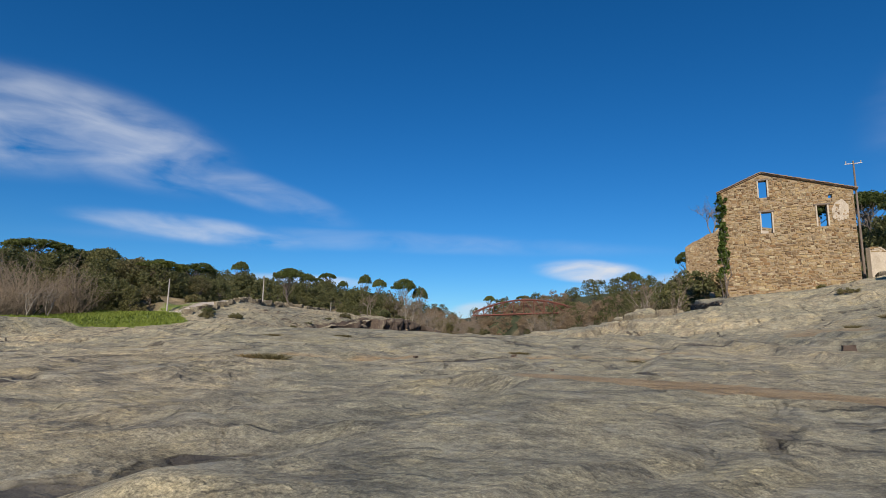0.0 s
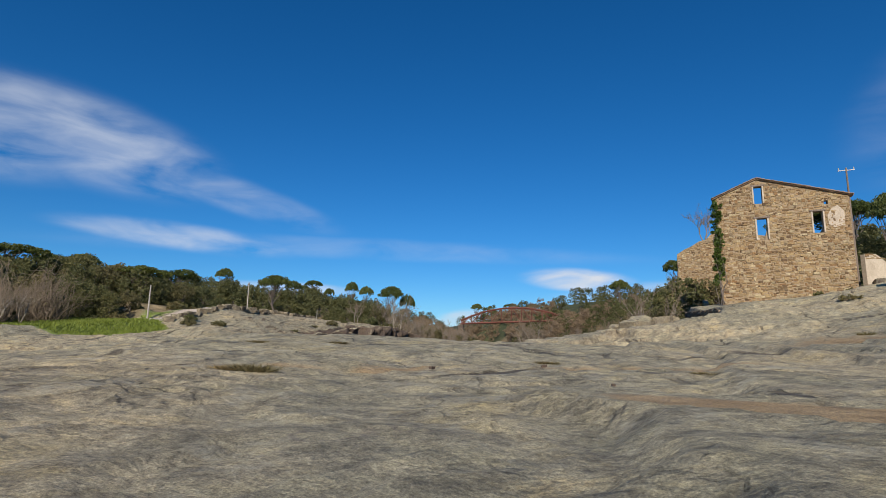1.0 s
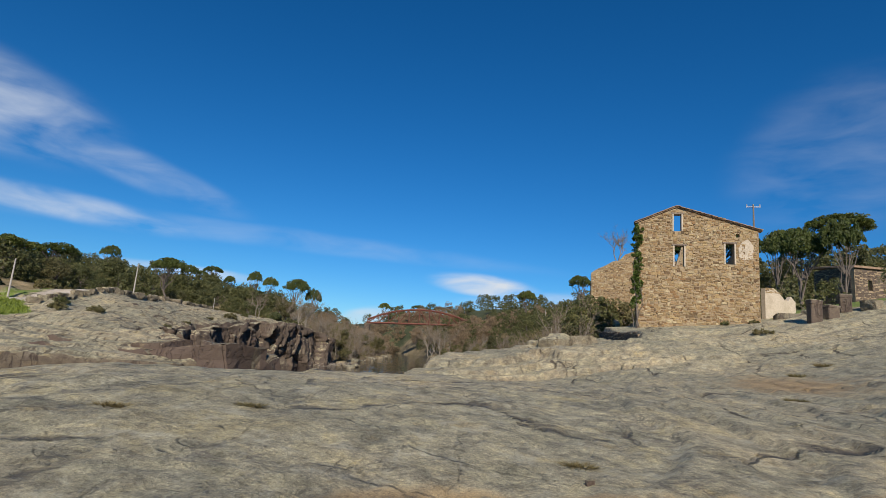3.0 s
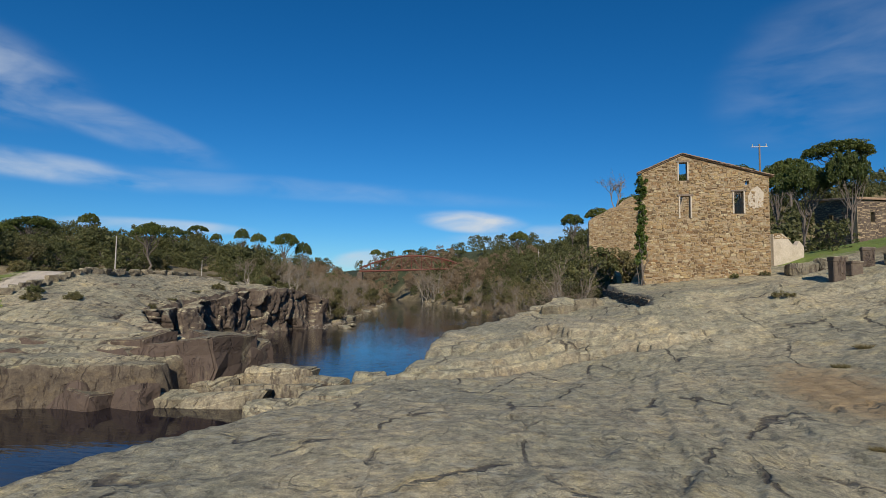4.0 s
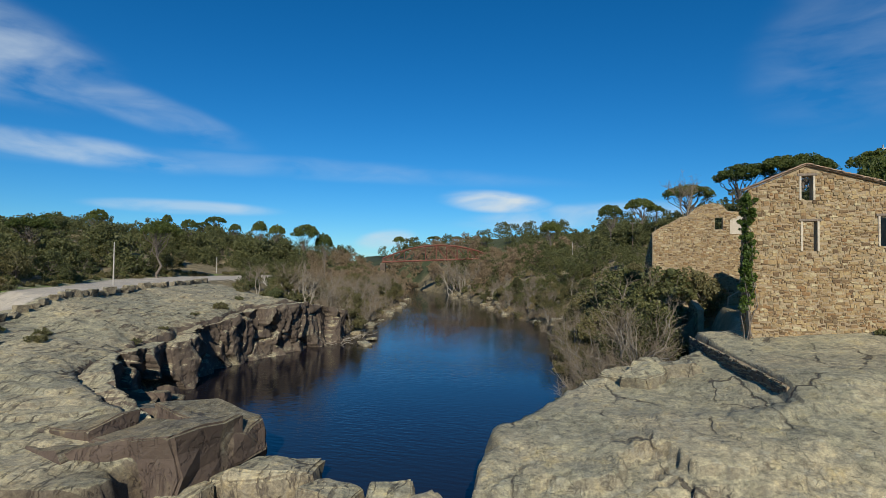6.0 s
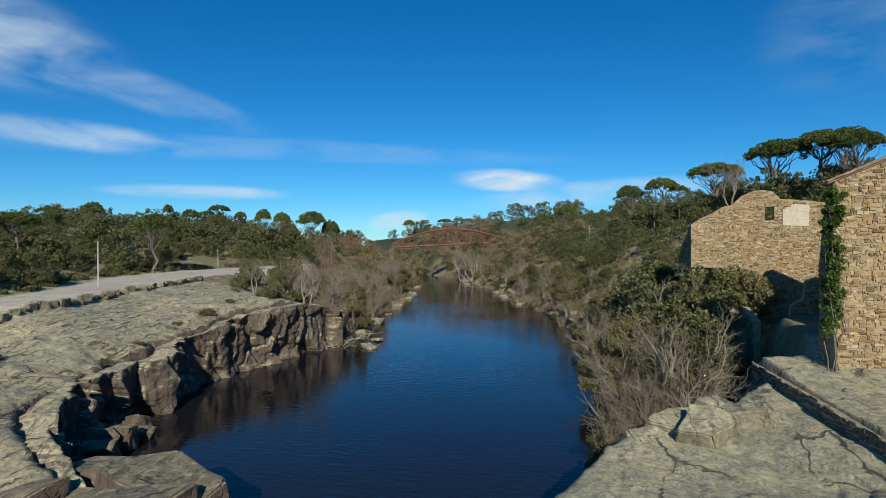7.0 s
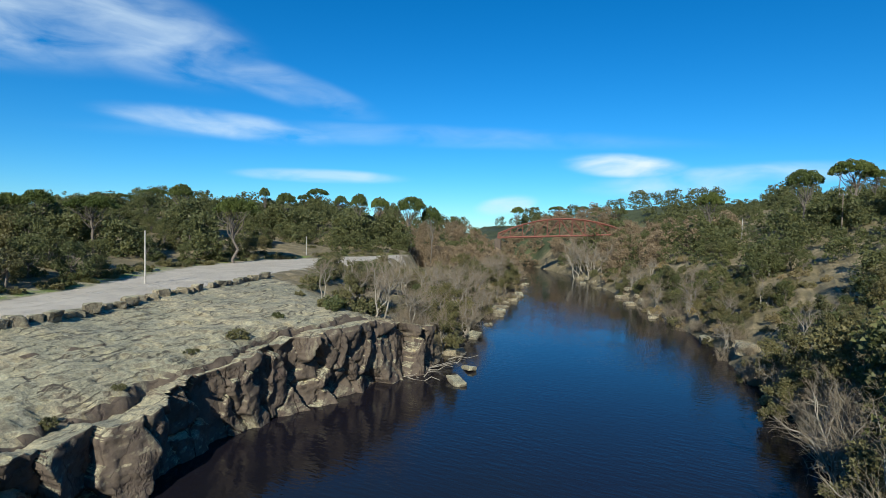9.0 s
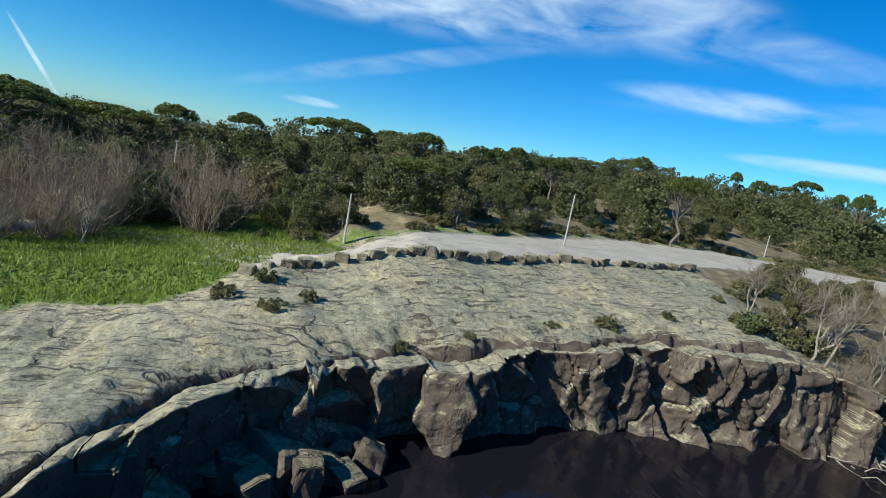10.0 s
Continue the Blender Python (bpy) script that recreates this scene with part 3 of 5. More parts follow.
def stone_courses(u0, u1, z0, top, holes, rng, to_world, size=(0.27, 0.165), out=0.07, wild=1.8):
    """Coursed rubble: uneven stones set proud of the mortar, cut at the openings and under the line top(u)."""
    verts, faces = [], []
    z = z0
    while z < max(top(u) for u in np.linspace(u0, u1, 9)):
        h = size[1] * rng.uniform(0.65, 1.5)
        u = u0 + rng.uniform(0, 0.1)
        while u < u1 - 0.05:
            w = size[0] * rng.choice((0.45, 0.7, 0.9, 1.2, 1.7)) * rng.uniform(0.8, 1.25)
            a, b = u + 0.012, min(u + w, u1) - 0.012
            u += w
            sag = rng.uniform(-0.5, 0.5) * h
            c, d = z + sag, z + h * rng.uniform(0.6, 1.5) + sag
            d = min(d, top(a) - 0.02, top(b) - 0.02)
            if d - c < 0.05 or b - a < 0.06:
                continue
            if any(a < q[1] and b > q[0] and c < q[3] and d > q[2] for q in holes):
                # trim to the side of the opening
                for q in holes:
                    if a < q[1] and b > q[0] and c < q[3] and d > q[2]:
                        if a < q[0]:
                            b = min(b, q[0])
                        elif b > q[1]:
                            a = max(a, q[1])
                        else:
                            a = b
                if b - a < 0.06:
                    continue
            k = len(verts)
            p = out * rng.uniform(0.25, 1.0)
            j = lambda s=0.022: rng.uniform(-s, s) * wild
            back = [(a, c), (b, c), (b, d), (a, d)]
            s = min(0.03, (b - a) * 0.2, (d - c) * 0.2)
            front = [(a + s + j(), c + s + j()), (b - s + j(), c + s + j()), (b - s + j(), d - s + j()), (a + s + j(), d - s + j())]
            verts += [to_world(x, y, -0.02) for x, y in back] + [to_world(x, y, p + j(0.012)) for x, y in front]
            faces += [(k + 4, k + 5, k + 6, k + 7)] + [(k + i, k + (i + 1) % 4, k + 4 + (i + 1) % 4, k + 4 + i) for i in range(4)]
        z += h
    return verts, faces


def wall_with_holes(u0, u1, z0, tops, holes, thick, to_world):
    """A thick wall whose upper edge follows tops (a list of u, z); holes go right through. Built from columns between the openings' sides."""
    cuts = sorted({u0, u1, *[t[0] for t in tops], *[h[0] for h in holes], *[h[1] for h in holes]})
    tz = lambda u: float(np.interp(u, [t[0] for t in tops], [t[1] for t in tops]))
    verts, faces = [], []

    def block(a, b, c0, c1, d0, d1):
        k = len(verts)
        for dep in (0.0, -thick):
            verts.extend([to_world(a, c0, dep), to_world(b, c1, dep), to_world(b, d1, dep), to_world(a, d0, dep)])
        faces.extend([(k, k + 1, k + 2, k + 3), (k + 7, k + 6, k + 5, k + 4), (k, k + 4, k + 5, k + 1), (k + 1, k + 5, k + 6, k + 2), (k + 2, k + 6, k + 7, k + 3), (k + 3, k + 7, k + 4, k)])

    for a, b in zip(cuts, cuts[1:]):
        if b - a < 1e-4:
            continue
        mid = (a + b) / 2
        z = z0
        for h in sorted([h for h in holes if h[0] <= mid <= h[1]], key=lambda h: h[2]):
            if h[2] > z:
                block(a, b, z, z, h[2], h[2])
            z = h[3]
        block(a, b, z, z, tz(a), tz(b))
    return verts, faces


HX0, HX1, HY, HZ0 = 1.75, 12.2, 58.0, 2.6
GABLE = [(HX0, 14.35), (5.2, 15.85), (HX1, 13.7)]
HOLES = [(4.95, 5.62, 13.55, 15.2), (5.02, 5.85, 10.15, 12.15), (9.42, 10.15, 10.5, 12.45), (10.32, 10.62, 13.05, 13.4)]


def build_house():
    house = empty("ruined_house", Matrix.Translation((7, 58, 4)))
    tagged(house, "roofless shell of a tawny rubble-stone house with empty windows", "house")
    inv = Matrix.Translation((-7, -58, -4))
    rng = random.Random(5)
    gz = lambda u: float(np.interp(u, [g[0] for g in GABLE], [g[1] for g in GABLE]))
    LEN = 12.5
    sides = {
        "front_wall": (lambda u, z, d: inv @ Vector((u, HY - d, z)), HX0, HX1, GABLE, HOLES),
        "river_wall": (lambda u, z, d: inv @ Vector((HX0 - d + 0.003, HY + 2.2 - u, z)), 0.0, 1.58, [(0, 9.8), (0.6, 12.4), (1.58, 14.2)], []),
        "hill_wall": (lambda u, z, d: inv @ Vector((HX1 + d - 0.003, HY + u, z)), 0.62, LEN - 0.62, [(0.62, 13.4), (3.5, 12.6), (6, 12.9), (LEN - 0.62, 11.6)], []),
    }
    sides["rear_wall"] = (lambda u, z, d: inv @ Vector((u, HY + LEN - 0.6 - d, z)), HX0 + 0.4, HX1 - 0.65,
                          [(HX0 + 0.4, 4.6), (2.9, 5.2), (3.0, 6.4), (3.8, 6.9), (4.0, 8.2), (5.0, 8.8), (5.2, 10.2), (6.0, 10.6), (6.9, 11.8), (7.0, 12.6), (7.3, 13.6), (7.7, 15.0), (8.4, 15.2), (HX1 - 0.65, 13.6)],
                          [(3.4, 4.3, 4.4, 5.3), (6.3, 7.6, 4.2, 4.7)])
    for name, (tw, a, b, tops, holes) in sides.items():
        v, f = wall_with_holes(a, b, HZ0, tops, holes, 0.6, tw)
        w = part(name, mesh_of(name, v, f, MORTAR, weld=True), house)
        top = lambda u, t=tops: float(np.interp(u, [q[0] for q in t], [q[1] for q in t]))
        v, f = stone_courses(a, b, HZ0, top, holes, rng, tw)
        st = part("stonework", mesh_of("stonework", v, f, STONE), w)
        tagged(st, kind="stuff")
        if name == "front_wall":
            for q in HOLES[:3]:
                bm = bmesh.new()
                box(bm, (q[1] - q[0] + 0.5, 0.16, 0.16), inv @ Matrix.Translation(((q[0] + q[1]) / 2, HY - 0.03, q[3] + 0.075)), 0.02)
                part("lintel", (bm, WOOD), w)
                for ux in (q[0] - 0.07, q[1] + 0.07):
                    bm = bmesh.new()
                    box(bm, (0.13, 0.14, q[3] - q[2]), inv @ Matrix.Translation((ux, HY - 0.02, (q[2] + q[3]) / 2)), 0.02)
                    part("window_surround", (bm, PLASTER), w)
            # remnant of render beside the window
            vs = [(10.55, 11.2), (10.95, 10.9), (11.7, 11.1), (11.75, 12.3), (11.3, 12.9), (10.8, 12.6), (10.5, 12.0)]
            part("plaster_patch", mesh_of("plaster_patch", [inv @ Vector((x, HY - 0.055, z)) for x, z in vs] + [inv @ Vector((x, HY - 0.01, z)) for x, z in vs],
                 [tuple(range(7))] + [(i, 7 + i, 7 + (i + 1) % 7, (i + 1) % 7) for i in range(7)], PLASTER), w, "flaking pale render")
    # clay tiles left along the gable line
    for k, ((xa, za), (xb, zb)) in enumerate(zip(GABLE, GABLE[1:])):
        lo, hi = ((xa, za), (xb, zb)) if k == 0 else ((xb, zb), (xa, za))
        sgn = -1 if k == 0 else 1
        d = Vector((hi[0] - lo[0], 0, hi[1] - lo[1])).normalized()
        n = Vector((-d.z, 0, d.x)) if k == 0 else Vector((d.z, 0, -d.x)) * -1
        n = n if n.z > 0 else -n
        a = Vector((lo[0], 0, lo[1])) - d * 0.32
        b = Vector((hi[0], 0, hi[1]))
        deck = []
        for y in (HY - 0.16, HY + 0.62):
            for p, up in ((a, 0.03), (b, 0.03), (b, 0.11), (a, 0.11)):
                deck.append(inv @ (p + n * up + Vector((0, y, 0))))
        slope = part("coping", mesh_of("coping", deck, [(0, 1, 2, 3), (7, 6, 5, 4), (0, 4, 5, 1), (1, 5, 6, 2), (2, 6, 7, 3), (3, 7, 4, 0)], TILE), house)
        # barrel tiles, row upon row
        length, rows = (b - a).length, max(2, int((b - a).length / 0.36))
        verts, faces = [], []
        y = HY - 0.22
        while y < HY + 0.7:
            for r in range(rows):
                p0 = a + d * (length * r / rows) + n * (0.14 + rng.uniform(-0.015, 0.02))
                p1 = a + d * (length * (r + 1) / rows + 0.05) + n * (0.11 + rng.uniform(-0.01, 0.02))
                k0 = len(verts)
                yy = y + rng.uniform(-0.02, 0.02)
                for p, rad in ((p0, 0.105), (p1, 0.085)):
                    for q in range(5):
                        ang = math.pi * q / 4
                        verts.append(inv @ (p + Vector((0, yy + rad * math.cos(ang), 0)) + n * (rad * math.sin(ang) * 0.8)))
                faces += [(k0 + q, k0 + q + 1, k0 + 6 + q, k0 + 5 + q) for q in range(4)]
            y += 0.235
        t = part("roof_tiles", mesh_of("roof_tiles", verts, faces, TILE), slope)
        tagged(t, kind="stuff")


build_house()


def build_mill():
    """The gable of a second, roofless building nearer the river."""
    mill = empty("ruined_mill", Matrix.Translation((4, 82, 4)))
    tagged(mill, "roofless ruin of a stone mill with a jagged broken gable", "ruin")
    inv = Matrix.Translation((-4, -82, -4))
    rng = random.Random(9)
    tops = [(-2.3, 12.9), (-1.4, 13.5), (-0.5, 13.9), (0.6, 14.6), (1.3, 14.7), (2.2, 15.6), (3.2, 16.0), (3.9, 16.1), (4.8, 15.9), (5.4, 15.2), (7.5, 15.0), (9.6, 14.6), (11.5, 14.2)]
    holes = [(-1.5, 0.9, 4.4, 7.9), (-1.1, 0.5, 7.9, 8.7), (4.1, 4.9, 13.2, 14.5), (3.6, 4.7, 5.0, 5.8), (6.0, 7.3, 4.6, 5.1)]
    v2 = lambda u, z, d: inv @ Vector((u, 82 - d, z))
    v, f = wall_with_holes(-2.3, 11.5, -1.5, tops, holes, 0.6, v2)
    w = part("gable_wall", mesh_of("gable_wall", v, f, MORTAR, weld=True), mill)
    top = lambda u: float(np.interp(u, [q[0] for q in tops], [q[1] for q in tops])) + 0.08 * math.sin(u * 9)
    v, f = stone_courses(-2.3, 11.5, -1.5, top, holes, rng, v2)
    tagged(part("stonework", mesh_of("stonework", v, f, STONE), w), kind="stuff")
    vs = [(5.6, 12.7), (7.7, 12.6), (7.8, 14.5), (6.6, 14.7), (5.6, 14.2)]
    part("plaster_patch", mesh_of("plaster_patch", [inv @ Vector((x, 81.93, z)) for x, z in vs] + [inv @ Vector((x, 81.99, z)) for x, z in vs],
         [tuple(range(5))] + [(i, 5 + i, 5 + (i + 1) % 5, (i + 1) % 5) for i in range(5)], PLASTER), w, "old ochre render")
    v3 = lambda u, z, d: inv @ Vector((-2.3 - d, 92 - u, z))
    tops3 = [(0, 9.5), (3, 11.0), (6, 11.8), (9.3, 12.9)]
    v, f = wall_with_holes(0, 9.3, -2, tops3, [(6.0, 7.0, 6.5, 9.0)], 0.6, v3)
    w = part("river_wall", mesh_of("river_wall", v, f, MORTAR, weld=True), mill)
    v, f = stone_courses(0, 9.3, -2, lambda u: float(np.interp(u, [q[0] for q in tops3], [q[1] for q in tops3])), [(6.0, 7.0, 6.5, 9.0)], rng, v3)
    tagged(part("stonework", mesh_of("stonework", v, f, STONE), w), kind="stuff")
    # wall added behind the gable so that its opening stays dark
    v5 = lambda u, z, d: inv @ Vector((u, 89 - d, z))
    v, f = wall_with_holes(-1.6, 8.0, -1.5, [(-1.6, 9.4), (3, 10.2), (8.0, 9.6)], [], 0.5, v5)
    w = part("inner_wall", mesh_of("inner_wall", v, f, MORTAR, weld=True), mill)
    v, f = stone_courses(-1.6, 8.0, -1.5, lambda u: 9.5, [], rng, v5)
    tagged(part("stonework", mesh_of("stonework", v, f, STONE), w), kind="stuff")
    # added wall between the house and the mill, broken to a peak, in place of the mill's shadow
    tp = [(2.4, 3.4), (3.2, 3.9), (4.4, 4.8), (5.2, 5.2), (6.0, 5.6), (6.6, 5.5), (7.4, 5.8), (8.6, 5.4), (11.4, 5.2)]
    v4 = lambda u, z, d: inv @ Vector((u, 74 - d, z))
    ho = [(7.0, 8.0, 3.4, 4.3)]
    v, f = wall_with_holes(2.4, 11.4, 0.0, tp, ho, 0.55, v4)
    w = part("cross_wall", mesh_of("cross_wall", v, f, MORTAR, weld=True), mill)
    v, f = stone_courses(2.4, 11.4, 0.0, lambda u: float(np.interp(u, [q[0] for q in tp], [q[1] for q in tp])) + 0.07 * math.sin(u * 8), ho, rng, v4)
    tagged(part("stonework", mesh_of("stonework", v, f, STONE), w), kind="stuff")
    # low broken walls between house and mill
    for a, b, z0, z1 in (((0.4, 69.5), (0.2, 81.4), 1.0, 5.2), ((-2.2, 72), (1.0, 71.8), 0.5, 4.0)):
        a, b = Vector((*a, 0)), Vector((*b, 0))
        d = (b - a).normalized()
        n = Vector((-d.y, d.x, 0))
        L = (b - a).length
        tw = lambda u, z, dd, a=a, d=d, n=n: inv @ (a + d * u + n * dd + Vector((0, 0, z)))
        tp = [(0, z1), (L * 0.3, z1 + 0.7), (L * 0.5, z1 - 0.8), (L * 0.8, z1 + 0.4), (L, z1 - 0.3)]
        v, f = wall_with_holes(0, L, z0 - 2, tp, [], 0.5, tw)
        w = part("low_wall", mesh_of("low_wall", v, f, MORTAR, weld=True), mill)
        v, f = stone_courses(0, L, z0 - 2, lambda u: float(np.interp(u, [q[0] for q in tp], [q[1] for q in tp])), [], rng, tw)
        tagged(part("stonework", mesh_of("stonework", v, f, STONE), w), kind="stuff")


build_mill()


def build_retaining_wall():
    a, b = Vector((-1.5, 61.2, 0)), Vector((0.9, 47.2, 0))
    d = (b - a).normalized()
    n = Vector((d.y, -d.x, 0))
    L = (b - a).length
    base = empty("retaining_wall", Matrix.Translation((-0.3, 54.2, 2.5)))
    tagged(base, "low dark dry-stone retaining wall below the house terrace", "wall")
    inv = base.matrix_basis.inverted()
    tw = lambda u, z, dd: inv @ (a + d * u + n * dd + Vector((0, 0, z)))
    tp = [(0, 3.7), (L, 3.1)]
    v, f = wall_with_holes(0, L, 0.2, tp, [], 0.5, tw)
    w = part("core", mesh_of("core", v, f, MORTAR), base)
    v, f = stone_courses(0, L, 0.2, lambda u: 3.82 - 0.6 * u / L + 0.06 * math.sin(u * 7), [], random.Random(3), tw, (0.4, 0.16), 0.08)
    tagged(part("stonework", mesh_of("stonework", v, f, ROCK), base), kind="stuff")


build_retaining_wall()


def build_outbuildings():
    """The rendered wall beside the house and the tall shaded building up the slope."""
    rng = random.Random(14)
    e = empty("ruined_wall", Matrix.Translation((16.5, 65, 5)))
    tagged(e, "crumbling cream-rendered wall with a broken top", "wall")
    inv = e.matrix_basis.inverted()
    a, b = Vector((14.2, 63.6, 0)), Vector((17.6, 65.9, 0))
    d = (b - a).normalized()
    n = Vector((d.y, -d.x, 0))
    L = (b - a).length
    tw = lambda u, z, dd: inv @ (a + d * u + n * dd + Vector((0, 0, z)))
    v, f = wall_with_holes(0, L, 4.0, [(0, 9.2), (1.2, 9.3), (1.9, 8.9), (2.6, 8.3), (3.1, 8.2), (3.5, 8.7), (L, 8.2)], [], 0.45, tw)
    part("wall_body", mesh_of("wall_body", v, f, PLASTER, weld=True), e)
    v, f = stone_courses(0, 2.4, 8.8, lambda u: 9.6 - 0.3 * u, [], rng, tw, (0.4, 0.18), 0.05)
    tagged(part("coping_stones", mesh_of("coping_stones", v, f, STONE), e), kind="stuff")
    h = empty("stone_building", Matrix.Translation((39, 96, 8)))
    tagged(h, "tall grey stone building standing in shade on the slope", "house")
    inv2 = h.matrix_basis.inverted()
    turn = pose(33.5, 91.5, 0, 0, 0, 20)
    sides = {"front_wall": (0, 11, lambda u, z, dd: inv2 @ (turn @ Vector((u, -dd, z))), [(2.0, 2.7, 13.3, 14.8), (5.2, 5.9, 13.4, 14.9), (8.2, 8.9, 13.4, 14.9), (4.3, 4.8, 11.4, 12.3)]),
             "river_wall": (0.6, 7.4, lambda u, z, dd: inv2 @ (turn @ Vector((-dd + 0.003, 8 - u, z))), [(3.2, 4.0, 13.3, 14.8)])}
    for nm, (u0, u1, tw2, holes) in sides.items():
        v, f = wall_with_holes(u0, u1, 4.0, [(u0, 16.8), (u1, 16.8)], holes, 0.6, tw2)
        w = part(nm, mesh_of(nm, v, f, MORTAR, weld=True), h)
        v, f = stone_courses(u0, u1, 6.0, lambda u: 16.8, holes, rng, tw2, (0.5, 0.25), 0.05)
        tagged(part("stonework", mesh_of("stonework", v, f, ROCK), w), kind="stuff")
    bm = bmesh.new()
    box(bm, (11.6, 8.8, 0.3), inv2 @ turn @ Matrix.Translation((5.5, 4, 17.0)) @ pose(0, 0, 0, 6, 0, 0), 0.04)
    part("roof", (bm, TILE), h)


build_outbuildings()


def stone_posts():
    for x, y, w, t, turn in ((11.9, 45.2, 0.75, 1.5, 10), (13.2, 46.2, 0.9, 0.9, 25), (14.6, 47.4, 0.7, 1.2, -15)):
        bm = bmesh.new()
        box(bm, (w, w * 0.8, t), Matrix.Translation((0, 0, t / 2 - 0.1)), 0.05)
        box(bm, (w * 1.08, w * 0.88, t * 0.22), Matrix.Translation((0, 0, t - 0.12)) @ pose(0, 0, 0, 0, 2, 3), 0.04)
        ob = part("stone_post", (bm, ROCK))
        ob.matrix_basis = pose(x, y, ground_height(x, y), 0, 0, turn)
        tagged(ob, "squared grey stone post standing on the rock", "post", "stone posts by the house")


stone_posts()


# ---- loose rocks ----


def boulder_mesh(name, size, seed, mat, points=13, worn=0.06):
    """An angular block: the hull of a few points in a box, with its edges worn."""
    rng = random.Random(seed)
    bm = bmesh.new()
    for sx in (-1, 1):
        for sy in (-1, 1):
            for sz in (-1, 1):
                bm.verts.new((sx * size[0] / 2 * rng.uniform(0.6, 1), sy * size[1] / 2 * rng.uniform(0.6, 1), sz * size[2] / 2 * rng.uniform(0.72, 1)))
    for _ in range(points - 8):
        v = Vector((rng.uniform(-1, 1), rng.uniform(-1, 1), rng.uniform(-0.8, 1)))
        v /= max(abs(v.x), abs(v.y), abs(v.z))
        bm.verts.new((v.x * size[0] / 2, v.y * size[1] / 2, v.z * size[2] / 2))
    bmesh.ops.convex_hull(bm, input=bm.verts)
    bmesh.ops.delete(bm, geom=[v for v in bm.verts if not v.link_faces], context="VERTS")
    bmesh.ops.dissolve_limit(bm, angle_limit=radians(9), verts=bm.verts[:], edges=bm.edges[:])
    bmesh.ops.bevel(bm, geom=bm.edges[:], offset=worn * min(size), segments=2, affect="EDGES", clamp_overlap=True)
    for v in bm.verts:
        for k in range(3):
            v.co[k] = max(-size[k] / 2, min(size[k] / 2, v.co[k]))
    bmesh.ops.triangulate(bm, faces=bm.faces[:])
    bmesh.ops.subdivide_edges(bm, edges=[e for e in bm.edges if e.calc_length() > 0.3], cuts=2, use_grid_fill=True)
    bmesh.ops.triangulate(bm, faces=bm.faces[:])
    for v in bm.verts:
        v.co += noise.noise_vector(v.co * 2.2 + Vector((seed * 3.1, 0, 0))) * min(size) * 0.07 + noise.noise_vector(v.co * 6.0 + Vector((seed, 0, 0))) * min(size) * 0.022
    me = bpy.data.meshes.new(name)
    bm.to_mesh(me)
    bm.free()
    me.materials.append(mat)
    return me


PALE_BLOCKS = [boulder_mesh("boulder", (1, 1, 1), s + 20, PALE_ROCK, 13 + s % 4, 0.09) for s in range(10)]
BLOCKS = [boulder_mesh("boulder", (1, 1, 1), s, WASHED_ROCK, 12 + s % 4, 0.025) for s in range(10)]


def put_boulder(name, x, y, z, size, turn, label, group="", seed=0, lean=(0, 0), dark=False):
    ob = new(name, (BLOCKS if dark else PALE_BLOCKS)[seed % 10])
    ob.matrix_basis = pose(x, y, z, lean[0], lean[1], turn) @ Matrix.Diagonal((*size, 1))
    return tagged(ob, label, "rock", group)


